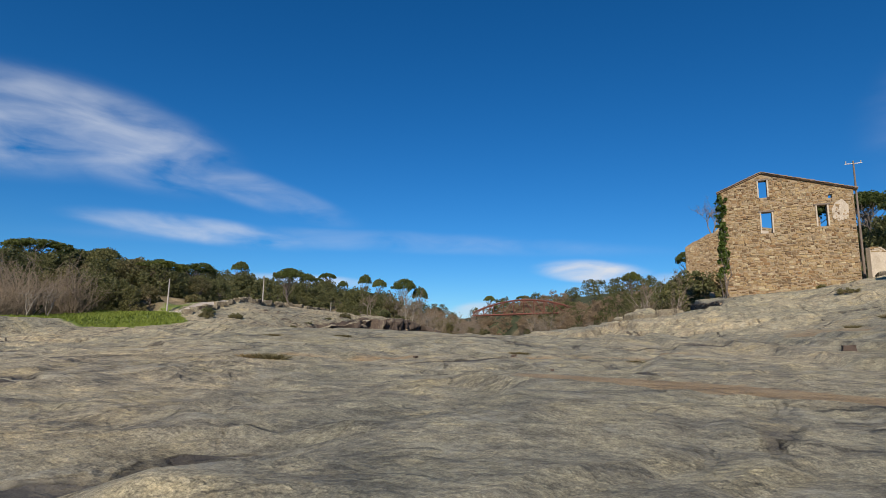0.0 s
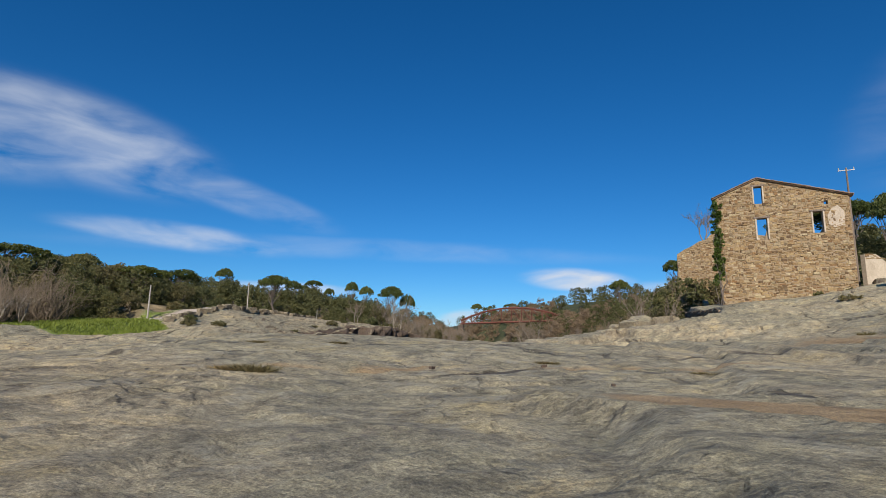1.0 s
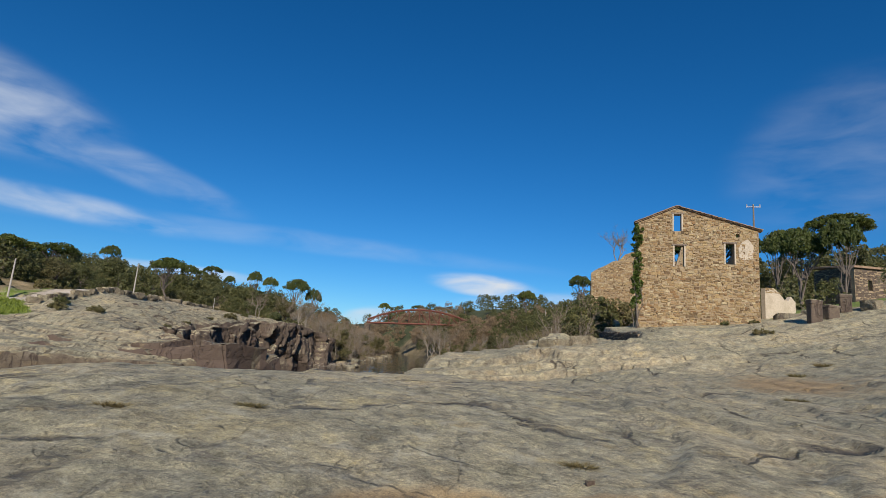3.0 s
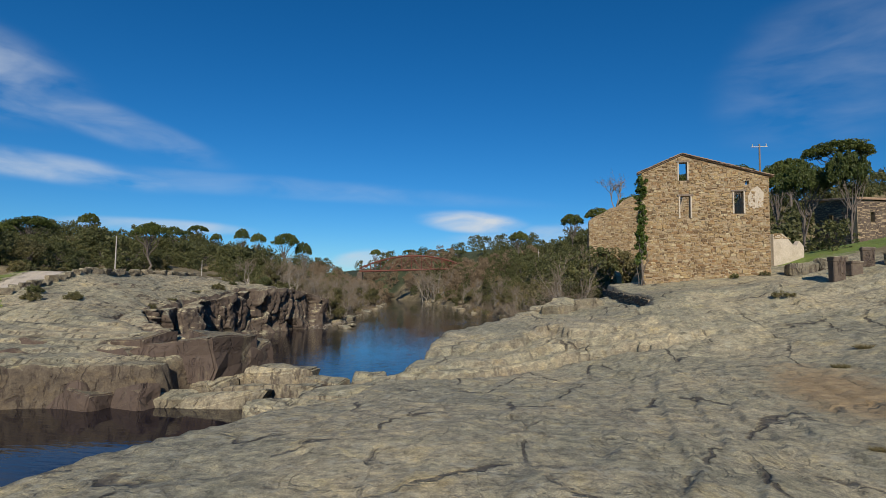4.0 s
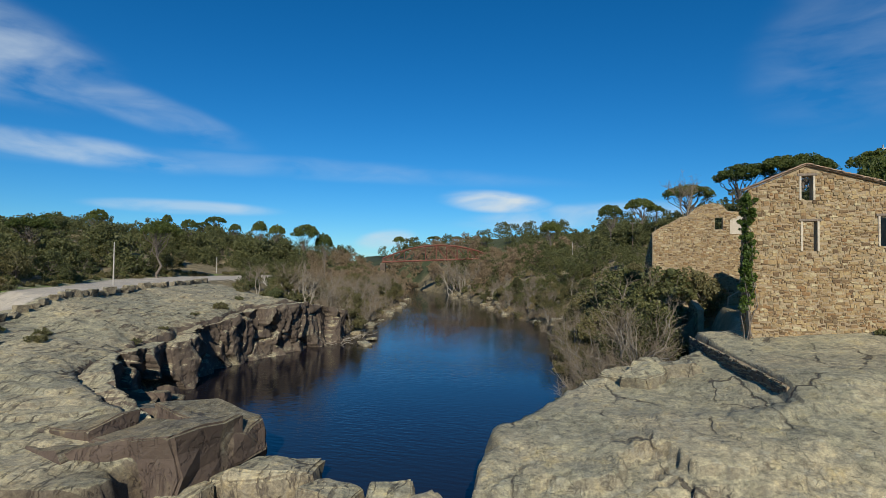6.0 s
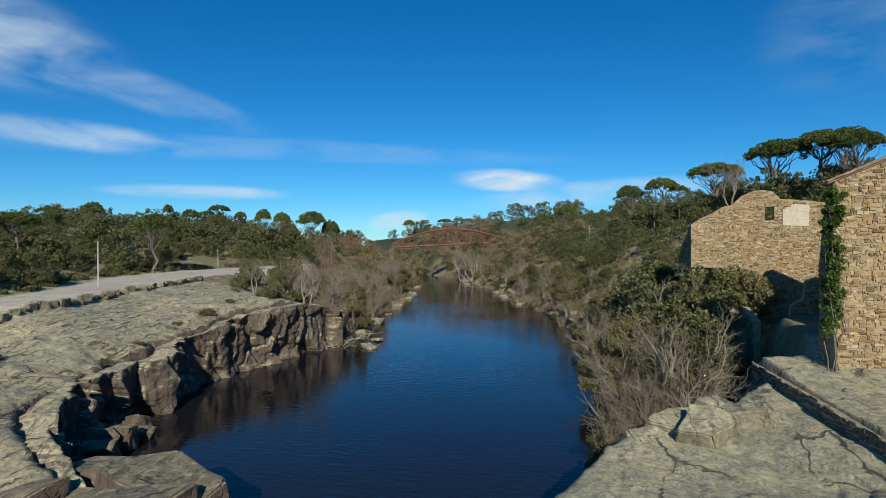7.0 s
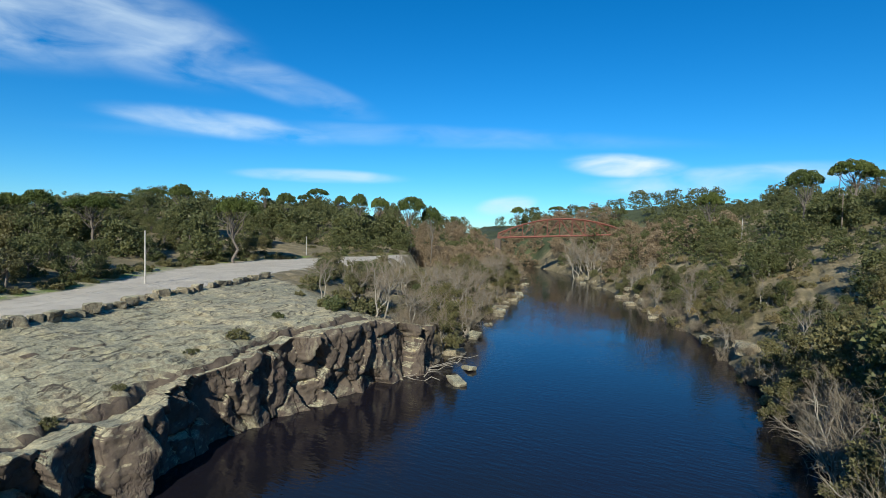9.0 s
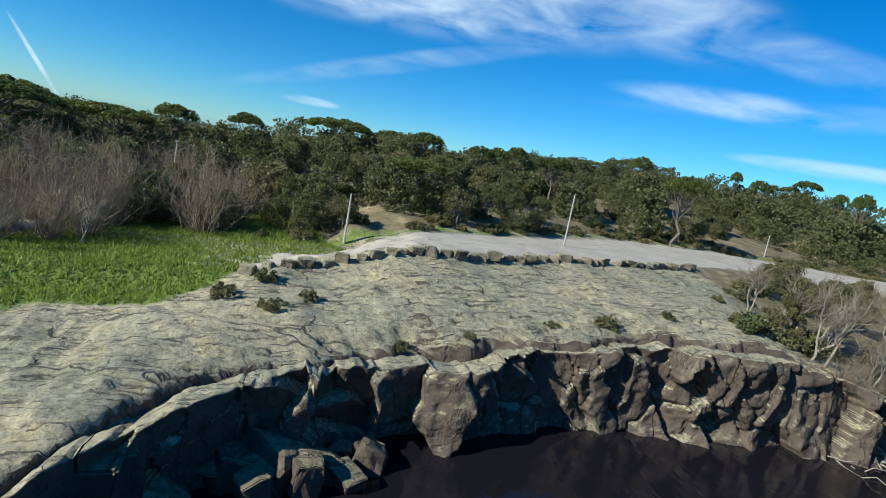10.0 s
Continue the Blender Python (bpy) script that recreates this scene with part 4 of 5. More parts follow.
def river_rocks():
    rng = random.Random(21)
    # the dam of blocks between the pool and the river: x, y, top, length, width, turn
    rows = [(-25.3, 43.4, -2.1, 4.6, 2.8, 20), (-28.2, 43.0, -2.7, 2.4, 2.2, 40), (-21.6, 42.6, -2.6, 3.0, 2.0, -10), (-18.3, 42.4, -2.3, 2.4, 2.2, 15), (-16.0, 41.2, -2.2, 2.6, 2.2, 60),
            (-24.0, 40.0, -2.9, 7.0, 3.0, 8), (-18.6, 38.8, -2.7, 5.4, 2.8, 18), (-29.6, 40.6, -2.8, 4.2, 2.4, -20), (-26.5, 37.2, -3.1, 6.5, 2.4, 12), (-20.6, 35.4, -3.0, 5.0, 2.4, 28),
            (-17.6, 33.2, -2.8, 5.2, 2.6, 30), (-20.2, 31.0, -3.2, 3.6, 1.8, 35), (-15.8, 36.6, -3.0, 2.8, 2.2, 70), (-31.0, 36.4, -3.2, 5.5, 2.0, 5)]
    for i, (x, y, top, a, b, turn) in enumerate(rows):
        tall = top + 5.2
        put_boulder("river_boulder", x, y, top - tall / 2, (a * 1.15, b * 1.2, tall), turn, "smooth pale brown sandstone block standing in the river", "blocks across the river", i, (rng.uniform(-6, 6), rng.uniform(-6, 6)))
    # the bank of big slabs to the west
    for i, (x, y, top, a, b, turn) in enumerate([(-35.5, 43.0, -1.5, 9, 7, 10), (-31.8, 42.6, -1.7, 4.4, 4.2, 30), (-40.5, 40.5, -1.3, 8, 7, -12), (-36.5, 38.2, -2.2, 8, 4.5, 6), (-45, 37, -1.0, 9, 8, 24), (-38.2, 46.5, -1.3, 6, 4, 15), (-33, 45.6, -2.6, 4, 2.4, 12)]):
        put_boulder("river_boulder", x, y, top - 2.2, (a, b, 4.4), turn, "broad layered grey sandstone slab above the pool", "slabs above the pool", i + 3, (rng.uniform(-4, 4), rng.uniform(-4, 4)), True)
    for i in range(13):
        x, y = rng.uniform(-46, -31), rng.uniform(38.5, 46.5)
        a = rng.uniform(3.4, 5.6)
        top = rng.uniform(-1.1, -0.2) + 0.05 * (y - 42)
        put_boulder("river_boulder", x, y, top - a * 0.3, (a * rng.uniform(1.1, 1.5), a * rng.uniform(0.7, 1.0), a * 0.62), rng.uniform(-25, 40), "broad layered grey sandstone slab above the pool", "slabs above the pool", i + 5, (rng.uniform(-9, 9), rng.uniform(-9, 9)), True)
    for i in range(22):
        x, y = rng.uniform(-47, -29), rng.uniform(34.5, 45)
        a = rng.uniform(2.0, 4.6)
        top = -1.9 + 0.05 * (y - 34) - 0.05 * (x + 47) + rng.uniform(-0.5, 0.6)
        put_boulder("river_boulder", x, y, top - a * 0.42, (a * rng.uniform(1.0, 1.5), a * rng.uniform(0.7, 1.0), a * 0.85), rng.uniform(-25, 40), "broad layered grey sandstone slab above the pool", "slabs above the pool", i, (rng.uniform(-12, 12), rng.uniform(-12, 12)), True)
    for i in range(16):
        y = rng.uniform(45, 60)
        x = shore_w(y) + rng.uniform(-0.4, 2.2)
        a = rng.uniform(1.2, 3.0)
        put_boulder("river_stone", x, y, -4.1 + a * 0.28, (a * 1.2, a, a * 0.9), rng.uniform(0, 180), "fallen sandstone block at the water's edge", "stones at the water", i + 4, (rng.uniform(-25, 25), rng.uniform(-25, 25)), True)
    # flat stones and tumbled blocks at the foot of the cliff
    for i, (x, y, z, a, b, h) in enumerate([(-43.8, 96.6, -3.75, 3.2, 1.6, 0.8), (-45.2, 102.6, -3.75, 3.0, 1.3, 0.6), (-45.0, 57.2, -3.6, 2.0, 1.5, 1.4), (-44.4, 55.0, -3.0, 2.4, 1.6, 1.8), (-43.6, 52.6, -3.3, 2.2, 1.6, 1.6), (-36.6, 50.6, -3.7, 1.5, 1.0, 0.8)]):
        put_boulder("river_stone", x, y, z, (a, b, h), rng.uniform(0, 180), "fallen sandstone block at the water's edge", "stones at the water", i, (rng.uniform(-14, 14), rng.uniform(-10, 10)), i > 1)
    for i in range(46):
        y = rng.uniform(108, 236)
        west = rng.random() < 0.3
        x = shore_w(y) + rng.uniform(-1, 1.2) if west else shore_e(y) + rng.uniform(-2.0, 5.0)
        s = rng.uniform(0.8, 2.6)
        z = max(ground_height(x, y), -4.0)
        put_boulder("river_stone", x, y, z + 0.1 * s, (s * 1.4, s, s * 0.6), rng.uniform(0, 180), "pale boulder on the overgrown river bank", "stones at the water", i, (rng.uniform(-10, 10), rng.uniform(-10, 10)))
    # broken blocks at the end of the rock shelf below the house
    for i, (x, y, top, a) in enumerate([(-8.0, 52.8, 1.9, 2.0), (-6.4, 53.8, 2.4, 2.2), (-4.6, 54.8, 2.9, 2.0), (-3.2, 54.0, 3.0, 2.2), (-2.2, 56.6, 2.8, 1.8), (-5.4, 52.2, 2.7, 2.2), (-6.8, 55.8, -0.4, 2.0), (-3.9, 57.4, 0.8, 1.8), (-9.4, 54.4, -1.4, 2.0)]):
        put_boulder("shelf_boulder", x, y, top - a * 0.5, (a * 1.35, a, a), rng.uniform(0, 90), "broken pale sandstone block at the shelf's end", "blocks below the house", i + 1, (rng.uniform(-14, 14), rng.uniform(-14, 14)))
    # row of boulders along the gravel road
    y = 50.0
    i = 0
    while y < 104:
        s = rng.uniform(0.7, 1.35)
        x = boulder_line(y) + rng.uniform(-0.25, 0.25)
        put_boulder("road_boulder", x, y, ground_height(x, y) + s * 0.22, (s * 0.9, s * 1.25, s * 0.8), rng.uniform(-30, 30), "rough reddish-grey boulder in the row beside the road", "boulders along the road", i)
        y += s * 1.0 + rng.uniform(0.15, 0.6) + (1.6 if rng.random() < 0.12 else 0)
        i += 1


river_rocks()


def build_cliff():
    """The jointed rock face along the west bank, in lengths that end at deep joints."""
    rng = np.random.default_rng(33)
    cliff = empty("cliff", Matrix.Translation((-52, 75, -4)))
    tagged(cliff, "dark brown jointed rock cliff rising from the river", "cliff")
    # centres of the joint blocks in the plane of the face: along, up, how far they stand out, and two tilts
    n = 78
    cy, cz = rng.uniform(42, 101, n), rng.uniform(-5.0, 4.5, n)
    out, ty, tz = rng.uniform(-1.15, 0.75, n), rng.normal(size=n) * 0.34, rng.normal(size=n) * 0.16

    def face(Y, Z):
        wy = Y + fbm(Y, Z, 2.2, 3, 41.0) * 1.3
        wz = Z + fbm(Y, Z, 2.6, 3, 42.0) * 1.1
        d = np.hypot((wy[..., None] - cy) / 1.0, (wz[..., None] - cz) / 1.9)
        k = np.argsort(d, -1)[..., :2]
        near, second = np.take_along_axis(d, k[..., :1], -1)[..., 0], np.take_along_axis(d, k[..., 1:], -1)[..., 0]
        i = k[..., 0]
        depth = out[i] + np.clip(ty[i] * (wy - cy[i]), -0.9, 0.9) + np.clip(tz[i] * (wz - cz[i]), -0.5, 0.5)
        depth = depth - 0.45 * step(0.16, 0.0, second - near)
        return depth + fbm(Y, Z, 1.2, 4, 43.0) * 0.34 + fbm(Y, Z * 2.2, 0.35, 2, 44.0) * 0.08

    y = 43.4
    while y < 98:
        w = rng.uniform(2.6, 5.6)
        ys = np.arange(y, y + w + 0.05, 0.13)
        v = np.concatenate([np.linspace(0, 1, 52), 1 + np.linspace(0.08, 1, 9)])
        Y, V = np.meshgrid(ys, v)
        top = cliff_top(Y) + np.floor(fbm(Y, Y * 0 + 3.0, 3.4, 2, 45.0) * 7) / 7 * 0.9 + fbm(Y, Y * 0 + 5.0, 0.9, 3, 47.0) * 0.25 - 0.05
        Z = -5.2 + (top + 5.2) * np.minimum(V, 1)
        back = np.maximum(V - 1, 0)
        f = face(Y, Z)
        foot = 0.55 * step(-2.6, -4.4, Z)
        X = shore_w(Y) + 0.35 + f * (0.6 + 0.4 * step(top + 0.1, top - 0.7, Z)) + foot + fbm(Y, Y * 0 + 9.0, 5.0, 4, 48.0) * 2.2 - 0.25 * step(-3.4, 1.5, Z)
        X = X - back * 4.2
        Z = Z + step(0, 0.2, back) * fbm(X, Y, 1.4, 3, 46.0) * 0.3 - 0.9 * back ** 1.5
        P = np.stack([X + 52, Y - 75, Z + 4], -1)
        ny, nv = len(ys), len(v)
        i = np.arange(nv * ny).reshape(nv, ny)
        q = np.stack([i[:-1, :-1], i[:-1, 1:], i[1:, 1:], i[1:, :-1]], -1).reshape(-1, 4)
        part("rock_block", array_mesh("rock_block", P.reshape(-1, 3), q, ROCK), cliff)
        y += w


build_cliff()

# ---- trees and shrubs ----



def leaf_cloud(rng, centres, radii, per, size, squash=0.8):
    """Small three-cornered leaf sprays around clump centres, as arrays."""
    C = np.repeat(np.array(centres), per, axis=0)
    R = np.repeat(np.array(radii), per)
    n = len(C)
    d = rng.normal(size=(n, 3))
    d /= np.linalg.norm(d, axis=1)[:, None]
    d[:, 2] *= squash
    p = C + d * (R * rng.uniform(0.45, 1.0, n) ** 0.5)[:, None]
    a = rng.normal(size=(n, 3))
    a /= np.linalg.norm(a, axis=1)[:, None]
    b = np.cross(a, rng.normal(size=(n, 3)))
    b /= np.linalg.norm(b, axis=1)[:, None] + 1e-9
    s = size * rng.uniform(0.6, 1.4, n)[:, None]
    v = np.stack([p - a * s * 0.5 - b * s * 0.35, p + a * s * 0.5 - b * s * 0.2, p + b * s * 0.6], 1).reshape(-1, 3)
    f = np.arange(3 * n).reshape(-1, 3)
    return v, f


def tubes(segments, sides=5):
    """Tapered tubes a, b, ra, rb as one set of quads."""
    V, F = [], []
    for a, b, ra, rb in segments:
        a, b = np.array(a, float), np.array(b, float)
        d = b - a
        L = np.linalg.norm(d)
        if L < 1e-5:
            continue
        d /= L
        u = np.cross(d, (0.31, 0.77, 0.55))
        u /= np.linalg.norm(u)
        w = np.cross(d, u)
        k = len(V)
        for p, r in ((a, ra), (b, rb)):
            for i in range(sides):
                t = 2 * math.pi * i / sides
                V.append(p + r * (u * math.cos(t) + w * math.sin(t)))
        F += [(k + i, k + (i + 1) % sides, k + sides + (i + 1) % sides, k + sides + i) for i in range(sides)]
    return np.array(V), np.array(F)


def bent(rng, a, b, r0, r1, n=4, wob=0.08):
    a, b = np.array(a, float), np.array(b, float)
    L = np.linalg.norm(b - a)
    pts = [a + (b - a) * i / n + (rng.normal(size=3) * wob * L * (0 < i < n)) for i in range(n + 1)]
    rs = np.linspace(r0, r1, n + 1)
    return [(pts[i], pts[i + 1], rs[i], rs[i + 1]) for i in range(n)], pts


def make_tree(name, trunk, limbs, crown, bark, leaf, label, category):
    e = empty(name)
    for nm, tb, mat in (("trunk", trunk, bark), ("branching", limbs, bark)):
        if tb:
            v, f = tubes(tb, 7 if nm == "trunk" else 4)
            p = part(nm, array_mesh(nm, v, f, mat), e)
            if nm == "branching":
                tagged(p, kind="stuff")
    if crown is not None:
        part("crown", array_mesh("crown", *crown, leaf), e)
    return tagged(e, label, category)


def umbrella_pine(seed, tall=9.0, wide=3.2):
    rng = np.random.default_rng(seed)
    fork = tall * rng.uniform(0.5, 0.6)
    trunk, pts = bent(rng, (0, 0, -0.6), (rng.uniform(-0.5, 0.5), rng.uniform(-0.5, 0.5), fork), 0.22, 0.15, 4, 0.03)
    limbs, centres, radii = [], [], []
    for i in range(18):
        ang, rad = rng.uniform(0, 6.28), wide * math.sqrt(rng.uniform(0.05, 1)) * 0.88
        tip = np.array([math.cos(ang) * rad, math.sin(ang) * rad, tall - 1.5 - 0.16 * rad * rad / wide - rng.uniform(0, 0.4)])
        s, _ = bent(rng, pts[-1] if i % 3 else pts[-2], tip, 0.09, 0.025, 4, 0.05)
        limbs += s
    # a shallow dome: dense shell of clumps over a flat underside, lobed at the rim
    lobes = rng.uniform(0, 6.28, 3)
    for i in range(130):
        ang, q = rng.uniform(0, 6.28), math.sqrt(rng.uniform(0, 1))
        rim = wide * (0.9 + 0.08 * math.sin(3 * ang + lobes[0]) + 0.06 * math.sin(5 * ang + lobes[1]))
        dome = 1.75 * math.sqrt(max(0.0, 1 - q * q))
        sink = rng.uniform(0, 1) ** 2.2
        centres.append((math.cos(ang) * rim * q, math.sin(ang) * rim * q, tall - 2.15 + dome * (1 - 0.75 * sink) + rng.uniform(-0.1, 0.12)))
        radii.append(rng.uniform(0.28, 0.58))
    return make_tree("umbrella_pine", trunk, limbs, leaf_cloud(rng, centres, radii, 70, 0.17, 0.6), BARK, PINE_LEAF, "umbrella pine with a flat dark green crown", "tree")


def holm_oak(seed, tall=4.6, wide=2.2, leaf=None, label="dense dark green evergreen oak", name="holm_oak", per=66, size=0.19):
    rng = np.random.default_rng(seed)
    trunk, pts = bent(rng, (0, 0, -0.5), (rng.uniform(-0.3, 0.3), rng.uniform(-0.3, 0.3), tall * 0.5), 0.14, 0.08, 3, 0.06)
    limbs, centres, radii = [], [], []
    for i in range(64):
        ang, zz = rng.uniform(0, 6.28), rng.uniform(0.08, 1.0)
        rad = wide * math.sqrt(max(0.0, 1 - ((zz - 0.42) / 0.62) ** 2)) * rng.uniform(0.45, 1.0)
        c = (math.cos(ang) * rad, math.sin(ang) * rad, zz * tall)
        centres.append(c)
        radii.append(rng.uniform(0.3, 0.8) * wide / 2.2)
        if i % 6 == 0:
            s, _ = bent(rng, pts[2], c, 0.05, 0.015, 3, 0.08)
            limbs += s
    return make_tree(name, trunk, limbs, leaf_cloud(rng, centres, radii, per, size, 0.85), BARK, leaf or OAK_LEAF, label, "tree")


def bare_tree(seed, tall=6.0, spread=0.55, bark=None, label="leafless pale-barked riverside tree", sprays=0, name="bare_tree", lean=(0, 0)):
    rng = np.random.default_rng(seed)
    trunk, limbs, twigs = [], [], []

    def grow(a, d, L, r, level):
        b = a + d * L
        s, pts = bent(rng, a, b, r, r * 0.62, 3, 0.06)
        (trunk if level == 0 else limbs if level < 3 else twigs).extend(s)
        if level >= 4:
            return
        for k in range(rng.integers(3, 5) if level < 3 else 4):
            q = pts[rng.integers(1 if level else 2, 4)]
            nd = d + rng.normal(size=3) * spread + np.array([0, 0, 0.12])
            nd /= np.linalg.norm(nd)
            grow(q, nd, L * rng.uniform(0.5, 0.78), r * 0.55, level + 1)

    for k in range(rng.integers(1, 4)):
        d = np.array([rng.normal() * 0.22 + lean[0], rng.normal() * 0.22 + lean[1], 1.0])
        grow(np.array([rng.normal() * 0.2, rng.normal() * 0.2, -0.4]), d / np.linalg.norm(d), tall * 0.42, 0.012 * tall + 0.015, 0)
    e = make_tree(name, trunk, limbs, None, bark or PALE_BARK, None, label, "tree")
    v, f = tubes(twigs, 3)
    tagged(part("twig_mass", array_mesh("twig_mass", v, f, TWIG if bark is not TWIG else bark), e), kind="stuff")
    if sprays:
        cs = np.array([s[1] for s in twigs])
        cs = cs[rng.integers(0, len(cs), sprays)]
        part("foliage", array_mesh("foliage", *leaf_cloud(rng, cs, np.full(len(cs), 0.28), 7, 0.13), SCRUB_LEAF), e)
    return e


def low_shrub(seed, leaf, label, name="shrub", wide=0.8, tall=0.8, per=36, size=0.14):
    rng = np.random.default_rng(seed)
    centres, radii = [], []
    stems = []
    for i in range(26):
        ang, rad = rng.uniform(0, 6.28), wide * math.sqrt(rng.uniform(0, 1))
        c = (math.cos(ang) * rad, math.sin(ang) * rad, tall * rng.uniform(0.15, 1) * (1 - 0.55 * (rad / wide) ** 2))
        centres.append(c)
        radii.append(rng.uniform(0.15, 0.3) * wide)
        stems.append(((c[0] * 0.2, c[1] * 0.2, -0.1), c, 0.018, 0.006))
    e = empty(name)
    v, f = tubes(stems, 4)
    tagged(part("stem_mass", array_mesh("stem_mass", v, f, TWIG), e), kind="stuff")
    part("foliage", array_mesh("foliage", *leaf_cloud(rng, centres, radii, per, size, 0.9), leaf), e)
    return tagged(e, label, "shrub")


def twig_shrub(seed, tall=2.2, wide=1.4, label="grey leafless thicket shrub"):
    rng = np.random.default_rng(seed)
    stems = []
    for i in range(60):
        ang, lean = rng.uniform(0, 6.28), rng.uniform(0.05, 1.0)
        tip = np.array([math.cos(ang) * lean * wide, math.sin(ang) * lean * wide, tall * rng.uniform(0.55, 1) * (1 - 0.3 * lean)])
        base = np.array([math.cos(ang) * 0.15, math.sin(ang) * 0.15, -0.15])
        s, pts = bent(rng, base, tip, 0.02, 0.007, 3, 0.07)
        stems += s
        for k in range(4):
            q = pts[rng.integers(1, 4)]
            stems.append((q, q + rng.normal(size=3) * 0.3 + np.array([0, 0, 0.25]), 0.009, 0.004))
    e = empty("thicket_shrub")
    v, f = tubes(stems, 3)
    tagged(part("stem_mass", array_mesh("stem_mass", v, f, TWIG), e), kind="stuff")
    return tagged(e, label, "shrub")


def plant(kinds, used, x, y, scale, turn, group="", sink=0.0, z=None, tall=1.0):
    """Sets the first made of a kind at its place, later ones as copies."""
    i = used.setdefault("n", 0)
    used["n"] += 1
    src = kinds[i % len(kinds)]
    m = pose(x, y, (ground_height(x, y) if z is None else z) - sink, 0, 0, turn)
    if src.name not in used:
        used[src.name] = True
        src.matrix_basis = m @ Matrix.Diagonal((scale, scale, scale * tall, 1))
        ob = src
    else:
        ob = copy_thing(src, m)
        ob.scale = (scale, scale, scale * tall)
    if group:
        ob["group"] = group
    return ob


# umbrella pines: x, y, top, crown radius
PINES_WEST = [(-111.5, 57.8, 17.0, 4.7), (-117.2, 67.5, 16.8, 3.2), (-115.8, 72.9, 17.6, 2.9), (-126.8, 86.6, 17.7, 2.3), (-127.7, 91.0, 18.0, 2.0), (-126.9, 94.7, 18.8, 2.4), (-89.4, 67.2, 13.0, 4.3), (-132.3, 127.0, 22.6, 2.3), (-107.1, 121.1, 18.7, 3.9), (-118.1, 99.6, 18.1, 3.8), (-104.3, 14.3, 13.4, 6.4), (-108.8, 25.6, 12.6, 5.6), (-118.0, 8.2, 14.0, 5.0), (-126.0, 30.2, 14.5, 3.4), (-135, 41, 15.5, 3.0), (-187.8, 145.4, 22.2, 6.8), (-171.5, 145.9, 23.4, 3.6)]
PINES_NORTH = [(-147.9, 167.4, 25.1, 1.5), (-151.0, 195.4, 27.0, 3.3), (-156.1, 194.9, 24.8, 2.7), (-160.1, 219.3, 26.0, 2.3), (-123.7, 195.0, 23.7, 2.6), (-120.9, 180.0, 23.8, 2.2), (-116.1, 203.0, 24.2, 4.6), (-112.0, 209.7, 21.4, 2.9), (-139.3, 168.1, 23.4, 2.5), (-129.9, 341.5, 27.0, 3.4), (-111.9, 358.7, 28.0, 4.2), (-100.9, 372.6, 28.6, 3.6)]
PINES_EAST = [(-5.0, 187.8, 27.9, 3.4), (3.3, 185.3, 29.5, 3.7), (14.2, 167.9, 30.5, 5.4), (22.1, 149.4, 32.1, 5.4), (29.4, 146.6, 33.2, 5.0), (8.2, 192.2, 28.1, 2.3), (31.5, 142.0, 32.4, 3.9), (43.5, 120.2, 31.9, 4.9), (34.4, 118.1, 28.4, 3.4), (30.4, 132.5, 30.0, 3.4), (24.0, 82.9, 20.4, 2.7), (27.0, 78.6, 20.7, 2.0), (26.4, 99.1, 23.7, 2.2), (-24.3, 209.4, 24.7, 3.2)]


def woodland(places, label, seed, leaf=None):
    """Many far crowns as one mass of leaf sprays."""
    rng = np.random.default_rng(seed)
    V = []
    for x, y, s in places:
        n = 34
        ang, zz = rng.uniform(0, 6.28, n), rng.uniform(0.05, 1.0, n)
        rad = 2.3 * np.sqrt(np.maximum(0.02, 1 - ((zz - 0.4) / 0.64) ** 2)) * rng.uniform(0.4, 1.0, n)
        c = np.stack([np.cos(ang) * rad, np.sin(ang) * rad, zz * rng.uniform(3.8, 5.4)], -1) * s
        v, _ = leaf_cloud(rng, c, rng.uniform(0.35, 0.85, n) * s, 25, 0.30 * s, 0.85)
        V.append(v + np.array([x, y, ground_height(x, y) - 0.2]))
    v = np.concatenate(V)
    tagged(new("woodland", array_mesh("woodland", v, np.arange(len(v)).reshape(-1, 3), leaf or WOODS_LEAF)), label, "woods", kind="stuff")


